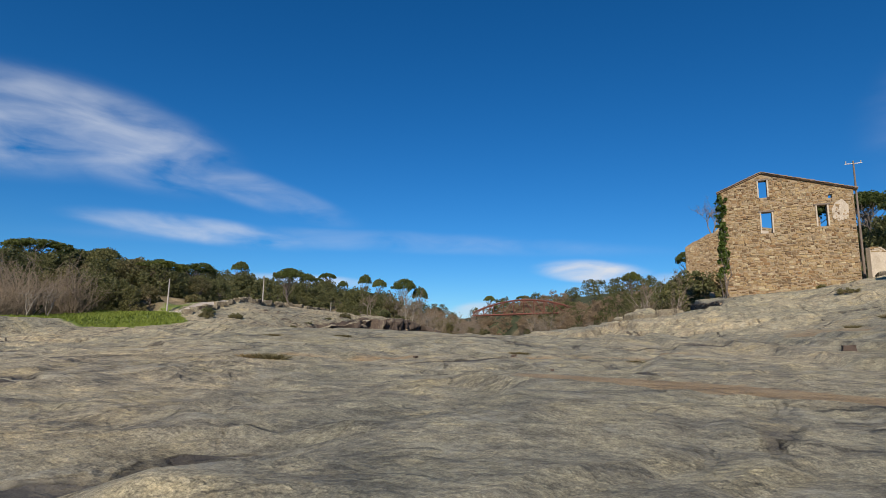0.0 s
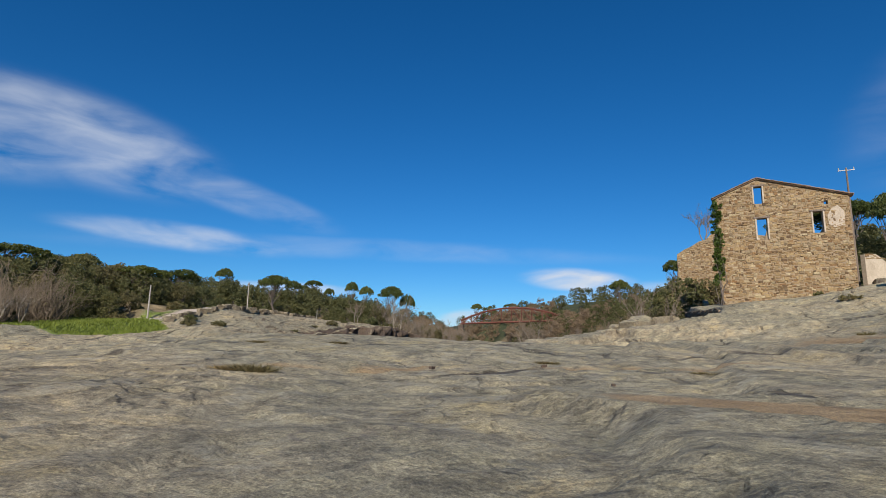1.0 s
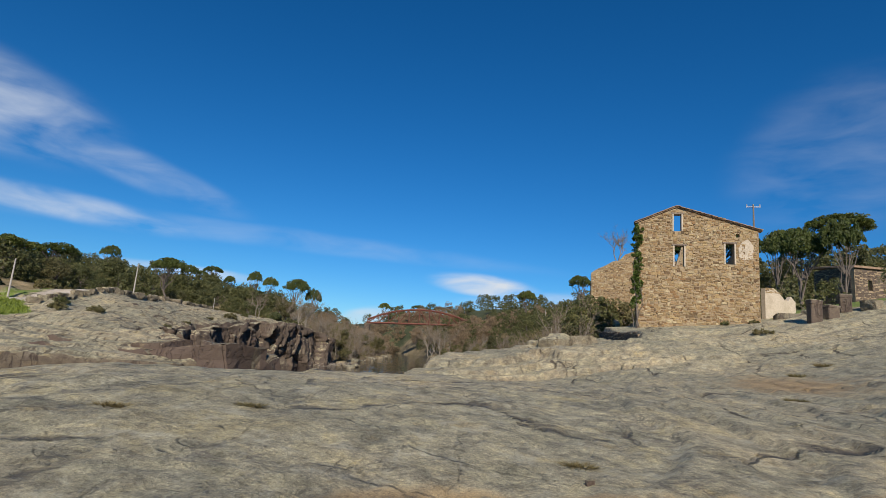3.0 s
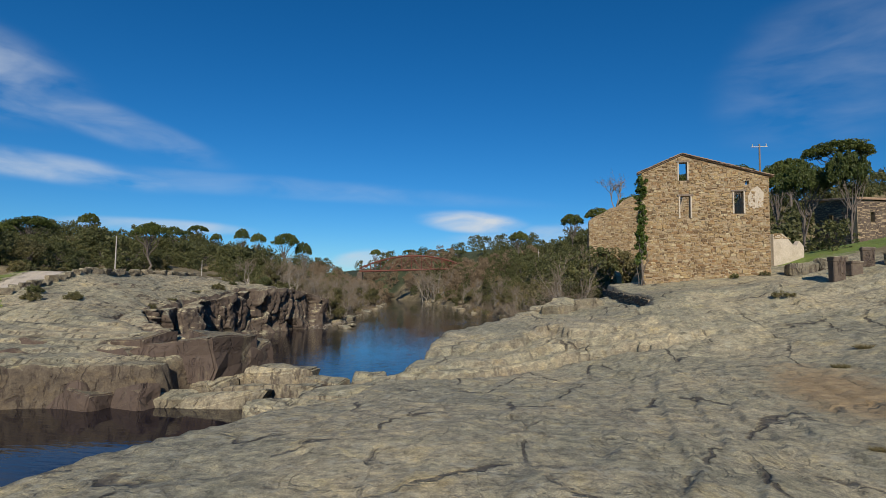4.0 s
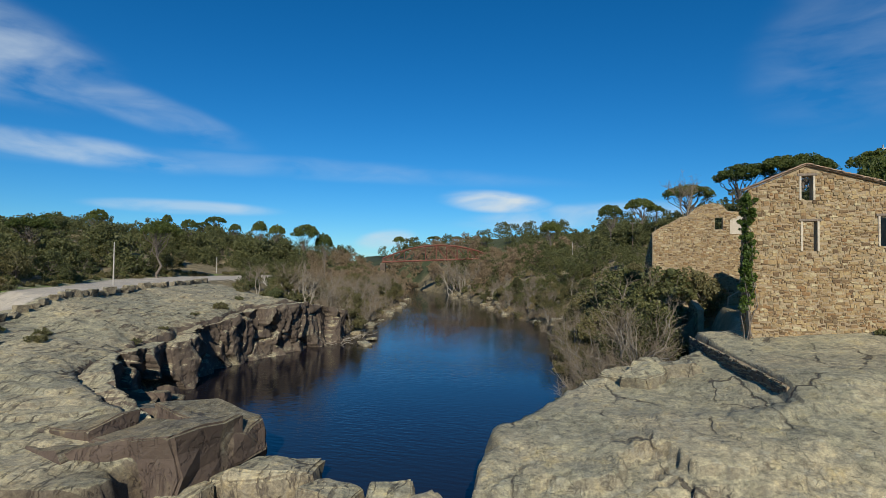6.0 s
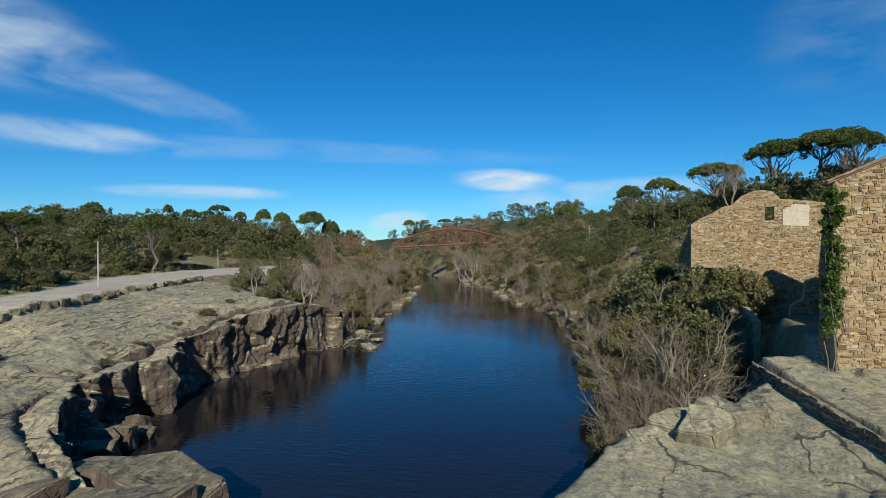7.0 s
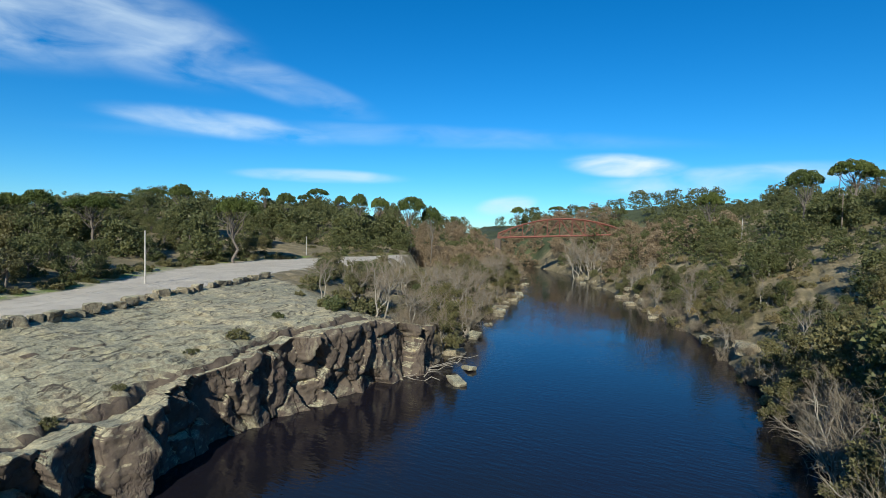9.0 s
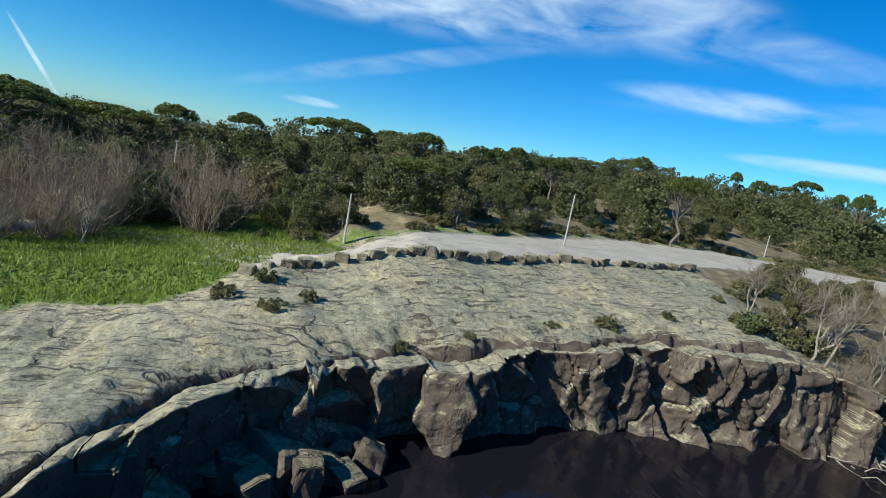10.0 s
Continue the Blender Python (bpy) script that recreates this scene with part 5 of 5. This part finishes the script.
def forest():
    rng = random.Random(77)
    pines = [umbrella_pine(s) for s in (1, 2, 3)]
    used = {}
    for x, y, top, wide in (*PINES_WEST, *PINES_NORTH, *PINES_EAST):
        g = ground_height(x, y)
        tall = max(top - g, 5.0)
        ob = plant(pines, used, x, y, 1.0, rng.uniform(0, 360), "umbrella pines", 0.2)
        ob.scale = (wide / 2.7, wide / 2.7, (tall + 0.2) / 9.0)
    oaks = [holm_oak(11), holm_oak(12, 5.4, 2.0), holm_oak(13, 3.8, 2.4), holm_oak(14, 4.4, 2.0, SCRUB_LEAF, "olive-green scrub oak on the slope")]
    uo = {}
    uo2 = {o.name: True for o in oaks}
    n = 0
    far = []
    while n < 600:
        y = rng.uniform(-5, 260)
        beyond = 3 + 125 * rng.random() ** 1.35
        x = road_far(y) - beyond
        if 85 < y < 190 and 3 < beyond < 26 and rng.random() < 0.7:
            continue
        s = rng.uniform(0.75, 1.35) * (0.95 if y < 45 else 1.02 if y < 85 else 0.98) * (0.9 if beyond < 12 else 1.12)
        if beyond < 38 and y < 150:
            plant(oaks, uo, x, y, s, rng.uniform(0, 360), "evergreen oaks on the slopes", 0.25)
        else:
            far.append((x, y, s))
        n += 1
    # east slope
    n = 0
    while n < 420:
        y = rng.uniform(66, 285)
        inland = rng.uniform(5, 85) if y > 95 else rng.uniform(22, 80)
        x = shore_e(y) + inland
        if 66 < y < 95 and x < 16:
            continue
        if y > 120 and 36 < inland < 46 and rng.random() < 0.5:
            continue
        s = rng.uniform(0.6, 1.15)
        if inland < 24 and y < 200:
            if rng.random() < 0.45:
                n += 1
                continue
            plant(oaks, uo, x, y, s, rng.uniform(0, 360), "evergreen oaks on the slopes", 0.25)
        else:
            far.append((x, y, s))
        n += 1
    # leafless woods round and past the bridge
    tan = []
    for i in range(420):
        y = rng.uniform(205, 330)
        x = rng.uniform(shore_w(y) - 70, shore_e(y) + 40)
        if y < 285 and shore_w(y) - 2 < x < shore_e(y) + 2 or 236 < y < 280 and shore_w(y) - 16 < x < shore_e(y) + 14 and y > 246:
            continue
        tan.append((x, y, rng.uniform(0.9, 1.6)))
    woodland(tan, "tawny leafless woods beyond the river bend", 92, BARE_WOODS)
    # woods past the bridge
    for i in range(300):
        y = rng.uniform(255, 430)
        x = rng.uniform(-330, 80)
        if shore_w(y) - 4 < x < shore_e(y) + 4:
            continue
        far.append((x, y, rng.uniform(1.3, 2.3)))
    # woods south of the meadow, and the canopy round the pines
    for i in range(230):
        y = rng.uniform(-110, 34)
        x = -104 - 190 * rng.random() ** 1.3 - (34 - y) * 0.12
        far.append((x, y, rng.uniform(0.75, 1.25)))
    for x, y, top, wide in (*PINES_WEST, *PINES_NORTH, *PINES_EAST):
        for k in range(8 if x < -30 else 6):
            a, d = rng.uniform(0, 6.28), rng.uniform(1.5, 6.5)
            px, py = x + math.cos(a) * d, y + math.sin(a) * d
            if road_far(py) - px < 3 and px < -60 or py < 25 and k > 1 or py < 90 and px > 0:
                continue
            far.append((px, py, min(2.4, max(0.7, (top - ground_height(px, py)) * (rng.uniform(0.3, 0.55) if x > -30 else rng.uniform(0.5, 0.72)) / 4.7))))
    for i in range(150):
        y = rng.uniform(150, 262)
        x = road_far(y) - 4 - rng.uniform(0, 50) if i % 2 else shore_e(y) + rng.uniform(12, 60)
        far.append((x, y, rng.uniform(0.9, 1.4)))
    woodland(far, "evergreen scrub and oak woods on the far slopes", 91)
    # overgrown banks
    bare = [bare_tree(31, 6.5), bare_tree(32, 5.5, 0.65), bare_tree(33, 7.5, 0.5), bare_tree(34, 5.0, 0.7, bark=TWIG, sprays=1100, label="half-leafless riverside tree with thin olive foliage"), bare_tree(35, 6.0, 0.6, bark=TWIG, sprays=1500, label="half-leafless riverside tree with thin olive foliage")]
    ub = {}
    ub2 = {b.name: True for b in bare}
    for i in range(70):
        y = 97 + 150 * rng.random() ** 1.3
        x = shore_w(y) - rng.uniform(0.8, 12)
        plant(bare, ub, x, y, rng.uniform(0.75, 1.3), rng.uniform(0, 360), "leafless trees along the river", 0.1)
    for i in range(52):
        y = 60 + 150 * rng.random() ** 1.2
        x = shore_e(y) + rng.uniform(0.6, 10)
        if y < 95 and x > -2.8:
            x = shore_e(y) + rng.uniform(0.4, 5)
        plant(bare, ub, x, y, rng.uniform(0.75, 1.25) * (1.2 if y < 100 else 1), rng.uniform(0, 360), "leafless trees along the river", 0.1)
    for x, y, s in ((-8.2, 64, 1.2), (-6.6, 67, 1.5), (-8.6, 71, 1.4), (-6.0, 75, 1.5), (-8.8, 78, 1.3), (-7.0, 83, 1.5), (-9.6, 88, 1.3), (-6.5, 93, 1.6), (-10.5, 97, 1.4), (-4.6, 63.5, 0.9), (-9.6, 60.8, 0.8), (-7.4, 69, 1.2), (-9.2, 74, 1.2), (-7.8, 80.5, 1.4), (-10.2, 92, 1.4), (-8.6, 100, 1.5), (-12, 105, 1.4), (-5.2, 69.5, 1.3), (-7.2, 61.8, 0.9)):
        plant([bare[3], bare[4], bare[1]], ub2, x, y, s, rng.uniform(0, 360), "leafless trees along the river", 0.1)
    for y in (238, 244, 232, 228, 240):
        plant([bare[2]], {bare[2].name: True}, shore_e(y) + rng.uniform(0, 6), y, rng.uniform(1.7, 2.3), rng.uniform(0, 360), "leafless trees along the river", 0.1)
    for i in range(46):
        y = 100 + 95 * rng.random()
        x = shore_w(y) - rng.uniform(0.5, 20)
        plant([bare[0], bare[1], bare[2], bare[4]], ub2, x, y, rng.uniform(0.9, 1.45), rng.uniform(0, 360), "leafless trees along the river", 0.1)
    for x, y, s in ((-5.2, 84.5, 1.7), (-6.0, 89, 1.7), (-5.0, 93, 1.9), (-8.0, 100, 1.7), (-76, 112, 0.9), (-80, 118, 1.0), (-72, 120, 1.1), (-84, 124, 1.1), (-78, 130, 1.2), (-74, 138, 1.2), (-86, 136, 1.1)):
        plant([oaks[0], oaks[3]], uo2, x, y, s, rng.uniform(0, 360), "evergreen oaks on the slopes", 0.2)
    for x, y, s in ((-9.6, 63, 1.0), (-9.0, 66.5, 1.2), (-10.0, 70, 1.1), (-9.2, 73.5, 1.3), (-10.6, 77, 1.2), (-6.8, 72, 1.6), (-5.0, 77, 1.6), (-7.5, 65, 1.1), (-3.6, 70, 1.2), (-9.8, 84, 1.4)):
        plant([bare[0], bare[1], bare[2]], ub2, x, y, s, rng.uniform(0, 360), "leafless trees along the river", 0.1)
    for i in range(90):
        y = 96 + 150 * rng.random()
        west = i % 2 == 0
        x = shore_w(y) - rng.uniform(3, 22) if west else shore_e(y) + rng.uniform(3, 14)
        if y < 98 and not west:
            continue
        plant(oaks, uo, x, y, rng.uniform(0.4, 0.85), rng.uniform(0, 360), "evergreen oaks on the slopes", 0.2)
    # thicket between the mill and the water
    for x, y, s in ((-3.4, 69, 1.2), (-3.0, 66.5, 1.0), (-3.2, 73.5, 1.4), (-3.4, 78.0, 1.6), (-1.5, 76.8, 1.6), (1.7, 79.4, 1.5), (-3.4, 81, 1.4), (-6.0, 87, 1.4), (-5.0, 93, 1.6)):
        plant([oaks[3], oaks[1]], uo2, x, y, s, rng.uniform(0, 360), "oaks against the ruin", 0.2)
    thick = [twig_shrub(41), twig_shrub(42, 2.8, 1.6), twig_shrub(43, 1.7, 1.5)]
    ut = {}
    for x, y, k in ((-8.4, 56.6, 1.7), (-6.2, 57.6, 1.9), (-4.4, 59.6, 1.6), (-9.2, 59.4, 1.8), (-7.2, 60.6, 2.0), (-3.2, 60.4, 1.2), (-5.6, 62.0, 1.7)):
        plant(thick, ut, x, y, k, rng.uniform(0, 360), "thicket along the water", 0.05)
    for i in range(60):
        y = rng.uniform(59, 96)
        x = shore_e(y) + rng.uniform(0.1, 4.5)
        plant(thick, ut, x, y, rng.uniform(0.8, 1.4), rng.uniform(0, 360), "thicket along the water", 0.05)
    for i in range(110):
        y = rng.uniform(96, 200)
        x = (shore_w(y) - rng.uniform(-0.3, 5)) if i % 2 else (shore_e(y) + rng.uniform(-0.3, 5))
        plant(thick, ut, x, y, rng.uniform(0.7, 1.3), rng.uniform(0, 360), "thicket along the water", 0.05)
    for i in range(150):
        x, y = rng.uniform(-104, -66), rng.uniform(8, 47)
        if math.hypot((x + 66) / 9, (y - 44) / 7) < 1 or x > -66 and y > 40:
            continue
        plant(thick, ut, x, y, rng.uniform(1.5, 2.9), rng.uniform(0, 360), "grey thicket on the meadow", 0.05)
    for x, y, s in ((-68, 37, 0.9), (-72, 33, 1.0), (-75, 36, 0.9), (-78, 30, 1.0), (-64, 33, 0.8)):
        plant([bare[0], bare[1]], ub, x, y, s, rng.uniform(0, 360), "bare trees on the meadow", 0.1)
    brush = [low_shrub(55, SCRUB_LEAF, "olive-brown brush on the river bank", "brush", 1.1, 1.3, 44, 0.13), low_shrub(56, DRY_LEAF, "tawny dry brush on the river bank", "brush", 1.0, 0.9, 40, 0.12)]
    uq = {}
    for i in range(230):
        east = i % 3
        y = rng.uniform(61, 200) if east else rng.uniform(97, 200)
        x = shore_e(y) + rng.uniform(0.6, 20) if east else shore_w(y) - rng.uniform(0.4, 12)
        if east and 76 < y < 84 and x > -3 or east and y < 76 and x > -0.5:
            continue
        plant(brush, uq, x, y, rng.uniform(0.7, 1.7), rng.uniform(0, 360), "brush on the banks", 0.05)
    # shrubs on the rock plateau
    green = [low_shrub(51, SCRUB_LEAF, "grey-green shrub rooted in the rock"), low_shrub(52, OAK_LEAF, "dark green shrub rooted in the rock"), low_shrub(53, SCRUB_LEAF, "grey-green shrub rooted in the rock", wide=1.0, tall=0.6)]
    us = {}
    for x, y, s in ((-55.5, 77.1, 1.1), (-58.1, 84.2, 0.8), (-53.8, 65.5, 0.5), (-52.5, 60.6, 0.7), (-57.0, 92.4, 2.0), (-58.8, 94.2, 2.2), (-56.5, 96.5, 2.0), (-60.5, 95.5, 1.6), (-55.6, 72.5, 0.6), (-75.5, 108, 1.9), (-77, 112, 1.6), (-72, 104, 1.4), (-68, 98, 0.9), (-64, 103, 1.8), (-60, 101, 2.0), (-57, 54.5, 0.9), (-59, 51.5, 1.0), (-54.8, 52.2, 0.9), (-56.2, 49.0, 1.1), (-53, 87.5, 0.7), (8.5, 44, 0.6), (11.5, 57.3, 0.5), (9.2, 57.3, 0.5)):
        plant(green, us, x, y, s, rng.uniform(0, 360), "shrubs on the rock", 0.03)
    for i in range(150):
        y = rng.uniform(40, 190)
        x = road_far(y) - rng.uniform(-0.5, 22) if i % 2 else road_far(y) - rng.uniform(0.5, 4)
        if road_far(y) - x < 0.5:
            continue
        plant(green, us, x, y, rng.uniform(0.7, 1.7), rng.uniform(0, 360), "scrub along the road", 0.05)


forest()


# ---- poles, bridge, ivy ----


def utility_pole(x, y, tall, arms=True, concrete=True, lean=0.0):
    e = empty("utility_pole", pose(x, y, ground_height(x, y) - 0.3, 0, lean, 0))
    bm = bmesh.new()
    rod(bm, (0, 0, 0), (0, 0, tall + 0.3), 0.13, 0.08, 10)
    part("post", (bm, CONCRETE if concrete else WOOD), e)
    if arms:
        bm = bmesh.new()
        box(bm, (1.5, 0.08, 0.08), Matrix.Translation((0, 0, tall + 0.05)))
        part("crossarm", (bm, METAL), e)
        for k in (-0.65, 0, 0.65):
            bm = bmesh.new()
            rod(bm, (k, 0, tall + 0.09), (k, 0, tall + 0.34), 0.045, 0.06, 8)
            part("insulator", (bm, CONCRETE), e)
    return tagged(e, "weathered utility pole standing by the " + ("track" if x < 0 else "ruined house"), "pole", "utility poles")


for px, py, tall, arms in ((-75.1, 57.9, 5.2, False), (-83.4, 86.6, 6.8, False), (-111.4, 146.6, 4.6, False), (-96.2, 37.1, 7.3, True), (1.0, 179.3, 8.0, True), (2.7, 197.5, 13, True), (5.8, 166.9, 6, False), (-16.6, 201.5, 6, False)):
    utility_pole(px, py, tall, arms, px < 0)
utility_pole(14.6, 68.2, 12.3, True, False)


def build_bridge():
    a, b = Vector((-103.5, 250, 10.0)), Vector((-57.5, 266.3, 12.2))
    e = empty("truss_bridge", Matrix.Translation((a + b) / 2))
    tagged(e, "rust-red steel truss bridge with an arched top chord", "bridge")
    inv = Matrix.Translation(-(a + b) / 2)
    d = (b - a)
    L = d.length
    d.normalize()
    n = Vector((-d.y, d.x, 0))
    rise = lambda t: 1.6 + 6.2 * 4 * t * (1 - t) * 0.85
    bays = 10
    for side in (-2.2, 2.2):
        base = [a + d * (L * i / bays) + n * side for i in range(bays + 1)]
        top = [p + Vector((0, 0, rise(i / bays))) for i, p in enumerate(base)]
        for i in range(bays):
            for nm, p, q, r in (("bottom_chord", base[i], base[i + 1], 0.36), ("top_chord", top[i], top[i + 1], 0.3), ("diagonal", *((base[i], top[i + 1]) if i < bays / 2 else (top[i], base[i + 1])), 0.12)):
                bm = bmesh.new()
                rod(bm, inv @ p, inv @ q, r, r, 4)
                part(nm, (bm, RUST), e)
        for i in range(bays + 1):
            bm = bmesh.new()
            rod(bm, inv @ base[i], inv @ top[i], 0.14, 0.14, 4)
            part("upright", (bm, RUST), e)
    bm = bmesh.new()
    m = inv @ Matrix.Translation((a + b) / 2 + Vector((0, 0, -0.1))) @ (d.to_track_quat("X", "Z").to_matrix().to_4x4())
    box(bm, (L + 1.0, 4.2, 0.35), m, 0.03)
    part("deck", (bm, RUST), e)
    for p in (a, b):
        bm = bmesh.new()
        box(bm, (2.5, 6, p.z + 8), inv @ Matrix.Translation((p.x, p.y, (p.z - 8) / 2 - 0.5)) @ pose(0, 0, 0, 0, 0, math.degrees(math.atan2(d.y, d.x))), 0.1)
        part("abutment", (bm, ROCK), e)


build_bridge()


def build_ivy():
    rng = np.random.default_rng(8)
    e = empty("ivy", Matrix.Translation((1.7, 57.8, 5)))
    tagged(e, "green ivy climbing the corner of the stone house", "ivy")
    cs, rs, stems = [], [], []
    for i in range(90):
        z = rng.uniform(6.2, 14.2)
        cs.append((rng.normal() * 0.18 + (0.35 if z < 8 else 0.05) * rng.uniform(-1, 1), rng.uniform(-0.35, 0.5), z - 5))
        rs.append(rng.uniform(0.14, 0.34))
    for k in range(5):
        s, _ = bent(rng, (rng.normal() * 0.2, -0.05, -1.2), (rng.normal() * 0.15, -0.05, rng.uniform(6, 9)), 0.04, 0.015, 8, 0.02)
        stems += s
    v, f = tubes(stems, 4)
    part("stem_mass", array_mesh("stem_mass", v, f, BARK), e)
    part("leaves", array_mesh("leaves", *leaf_cloud(rng, cs, rs, 60, 0.16, 1.0), IVY_LEAF), e)


build_ivy()


def grass_patch():
    """Blades over the meadow and the tufts between the rocks."""
    rng = np.random.default_rng(3)
    x, y = rng.uniform(-86, -50, 60000), rng.uniform(28, 58, 60000)
    z, mk = height(x, y)
    keep = mk["grass"] > rng.uniform(0.4, 0.9, len(x))
    x, y, z = x[keep], y[keep], z[keep]
    n = len(x)
    a = rng.uniform(0, 6.28, n)
    h = rng.uniform(0.12, 0.4, n)
    w = rng.uniform(0.03, 0.09, n)
    p = np.stack([x, y, z - 0.03], -1)
    u = np.stack([np.cos(a), np.sin(a), 0 * a], -1)
    v = np.stack([p - u * w[:, None], p + u * w[:, None], p + np.stack([rng.normal(size=n) * 0.12, rng.normal(size=n) * 0.12, h], -1)], 1).reshape(-1, 3)
    tagged(new("grass", array_mesh("grass", v, np.arange(3 * n).reshape(-1, 3), GRASS_LEAF)), "fresh green grass on the meadow", "grass", kind="stuff")


grass_patch()


def dry_tuft(x, y, wide, seed, leaf=None):
    rng = np.random.default_rng(seed)
    n = 420
    r = wide * np.sqrt(rng.uniform(0, 1, n))
    a = rng.uniform(0, 6.28, n)
    px, py = r * np.cos(a) * 1.6, r * np.sin(a) * 0.7
    b = rng.uniform(0, 6.28, n)
    h = rng.uniform(0.3, 1.0, n) * wide * 0.8
    w = 0.012 * (1 + wide)
    base = np.stack([px, py, -0.02 + 0 * px], -1)
    u = np.stack([np.cos(b), np.sin(b), 0 * b], -1)
    tip = base + np.stack([px * 0.5 + rng.normal(size=n) * 0.08, py * 0.5 + rng.normal(size=n) * 0.08, h], -1)
    v = np.stack([base - u * w, base + u * w, tip], 1).reshape(-1, 3)
    ob = new("grass_tuft", array_mesh("grass_tuft", v, np.arange(3 * n).reshape(-1, 3), leaf or DRY_LEAF))
    ob.matrix_basis = pose(x, y, ground_height(x, y))
    tagged(ob, "dry straw-coloured grass tuft in a rock seam", "grass", "tufts in the rock", "stuff")


for i, (gx, gy, gw) in enumerate(((-4.75, 5.0, 0.12), (-5.0, 4.95, 0.09), (-6.6, 9.0, 0.07), (-7.5, 8.0, 0.08), (-3.0, 9.2, 0.07), (2.6, 20.5, 0.14), (6.0, 30.5, 0.25), (8.0, 33, 0.3), (-1.0, 7.4, 0.04), (-0.9, 8.0, 0.05))):
    dry_tuft(gx, gy, gw, 60 + i)


for i, (bx, by, bs) in enumerate(((14.0, 56.6, 1.5), (15.9, 57.0, 1.3), (17.4, 57.8, 1.0), (13.4, 47.8, 0.7), (15.8, 46.4, 0.9))):
    put_boulder("field_boulder", bx, by, ground_height(bx, by) + bs * 0.25, (bs * 1.4, bs, bs * 0.9), 30 * i, "grey boulder lying beside the house", "boulders by the house", i + 2)


for i, (bx, by, bs) in enumerate(((1.75, 9.4, 0.13), (-2.9, 8.6, 0.06), (-3.8, 6.9, 0.05), (-1.7, 6.4, 0.04), (3.6, 13.5, 0.12))):
    put_boulder("loose_stone", bx, by, ground_height(bx, by) + bs * 0.25, (bs * 1.5, bs, bs * 0.9), 35 * i, "small dark loose stone lying on the slab", "loose stones on the slab", i, dark=True)


def wall_top_tree():
    """A leafless tree that grows out of the ruin's wall head."""
    t = bare_tree(71, 5.6, 0.6, bark=TWIG, label="small leafless tree growing from the ruin's wall top")
    t.matrix_basis = pose(1.4, 82.3, 14.6)


wall_top_tree()


def driftwood():
    rng = np.random.default_rng(17)
    for i in range(16):
        x, y = -49.5 + rng.uniform(-2, 1.6), rng.uniform(94, 106)
        L = rng.uniform(1.5, 4.5)
        a = rng.uniform(0, 3.14)
        s, _ = bent(rng, (0, 0, 0), (L * math.cos(a), L * math.sin(a), rng.uniform(-0.1, 0.7)), 0.07, 0.03, 4, 0.06)
        v, f = tubes(s, 6)
        ob = new("driftwood", array_mesh("driftwood", v, f, PALE_BARK))
        ob.matrix_basis = pose(x, y, max(ground_height(x, y), WATER_Z) + 0.12)
        tagged(ob, "bleached dead branch lying on the river bank", "branch", "driftwood on the bank")
    w = bare_tree(72, 4.4, 0.5, label="white-barked dead tree leaning on the bank", lean=(0.25, 0.05))
    w.matrix_basis = pose(-51.6, 99.6, max(ground_height(-51.6, 99.6), WATER_Z))


driftwood()
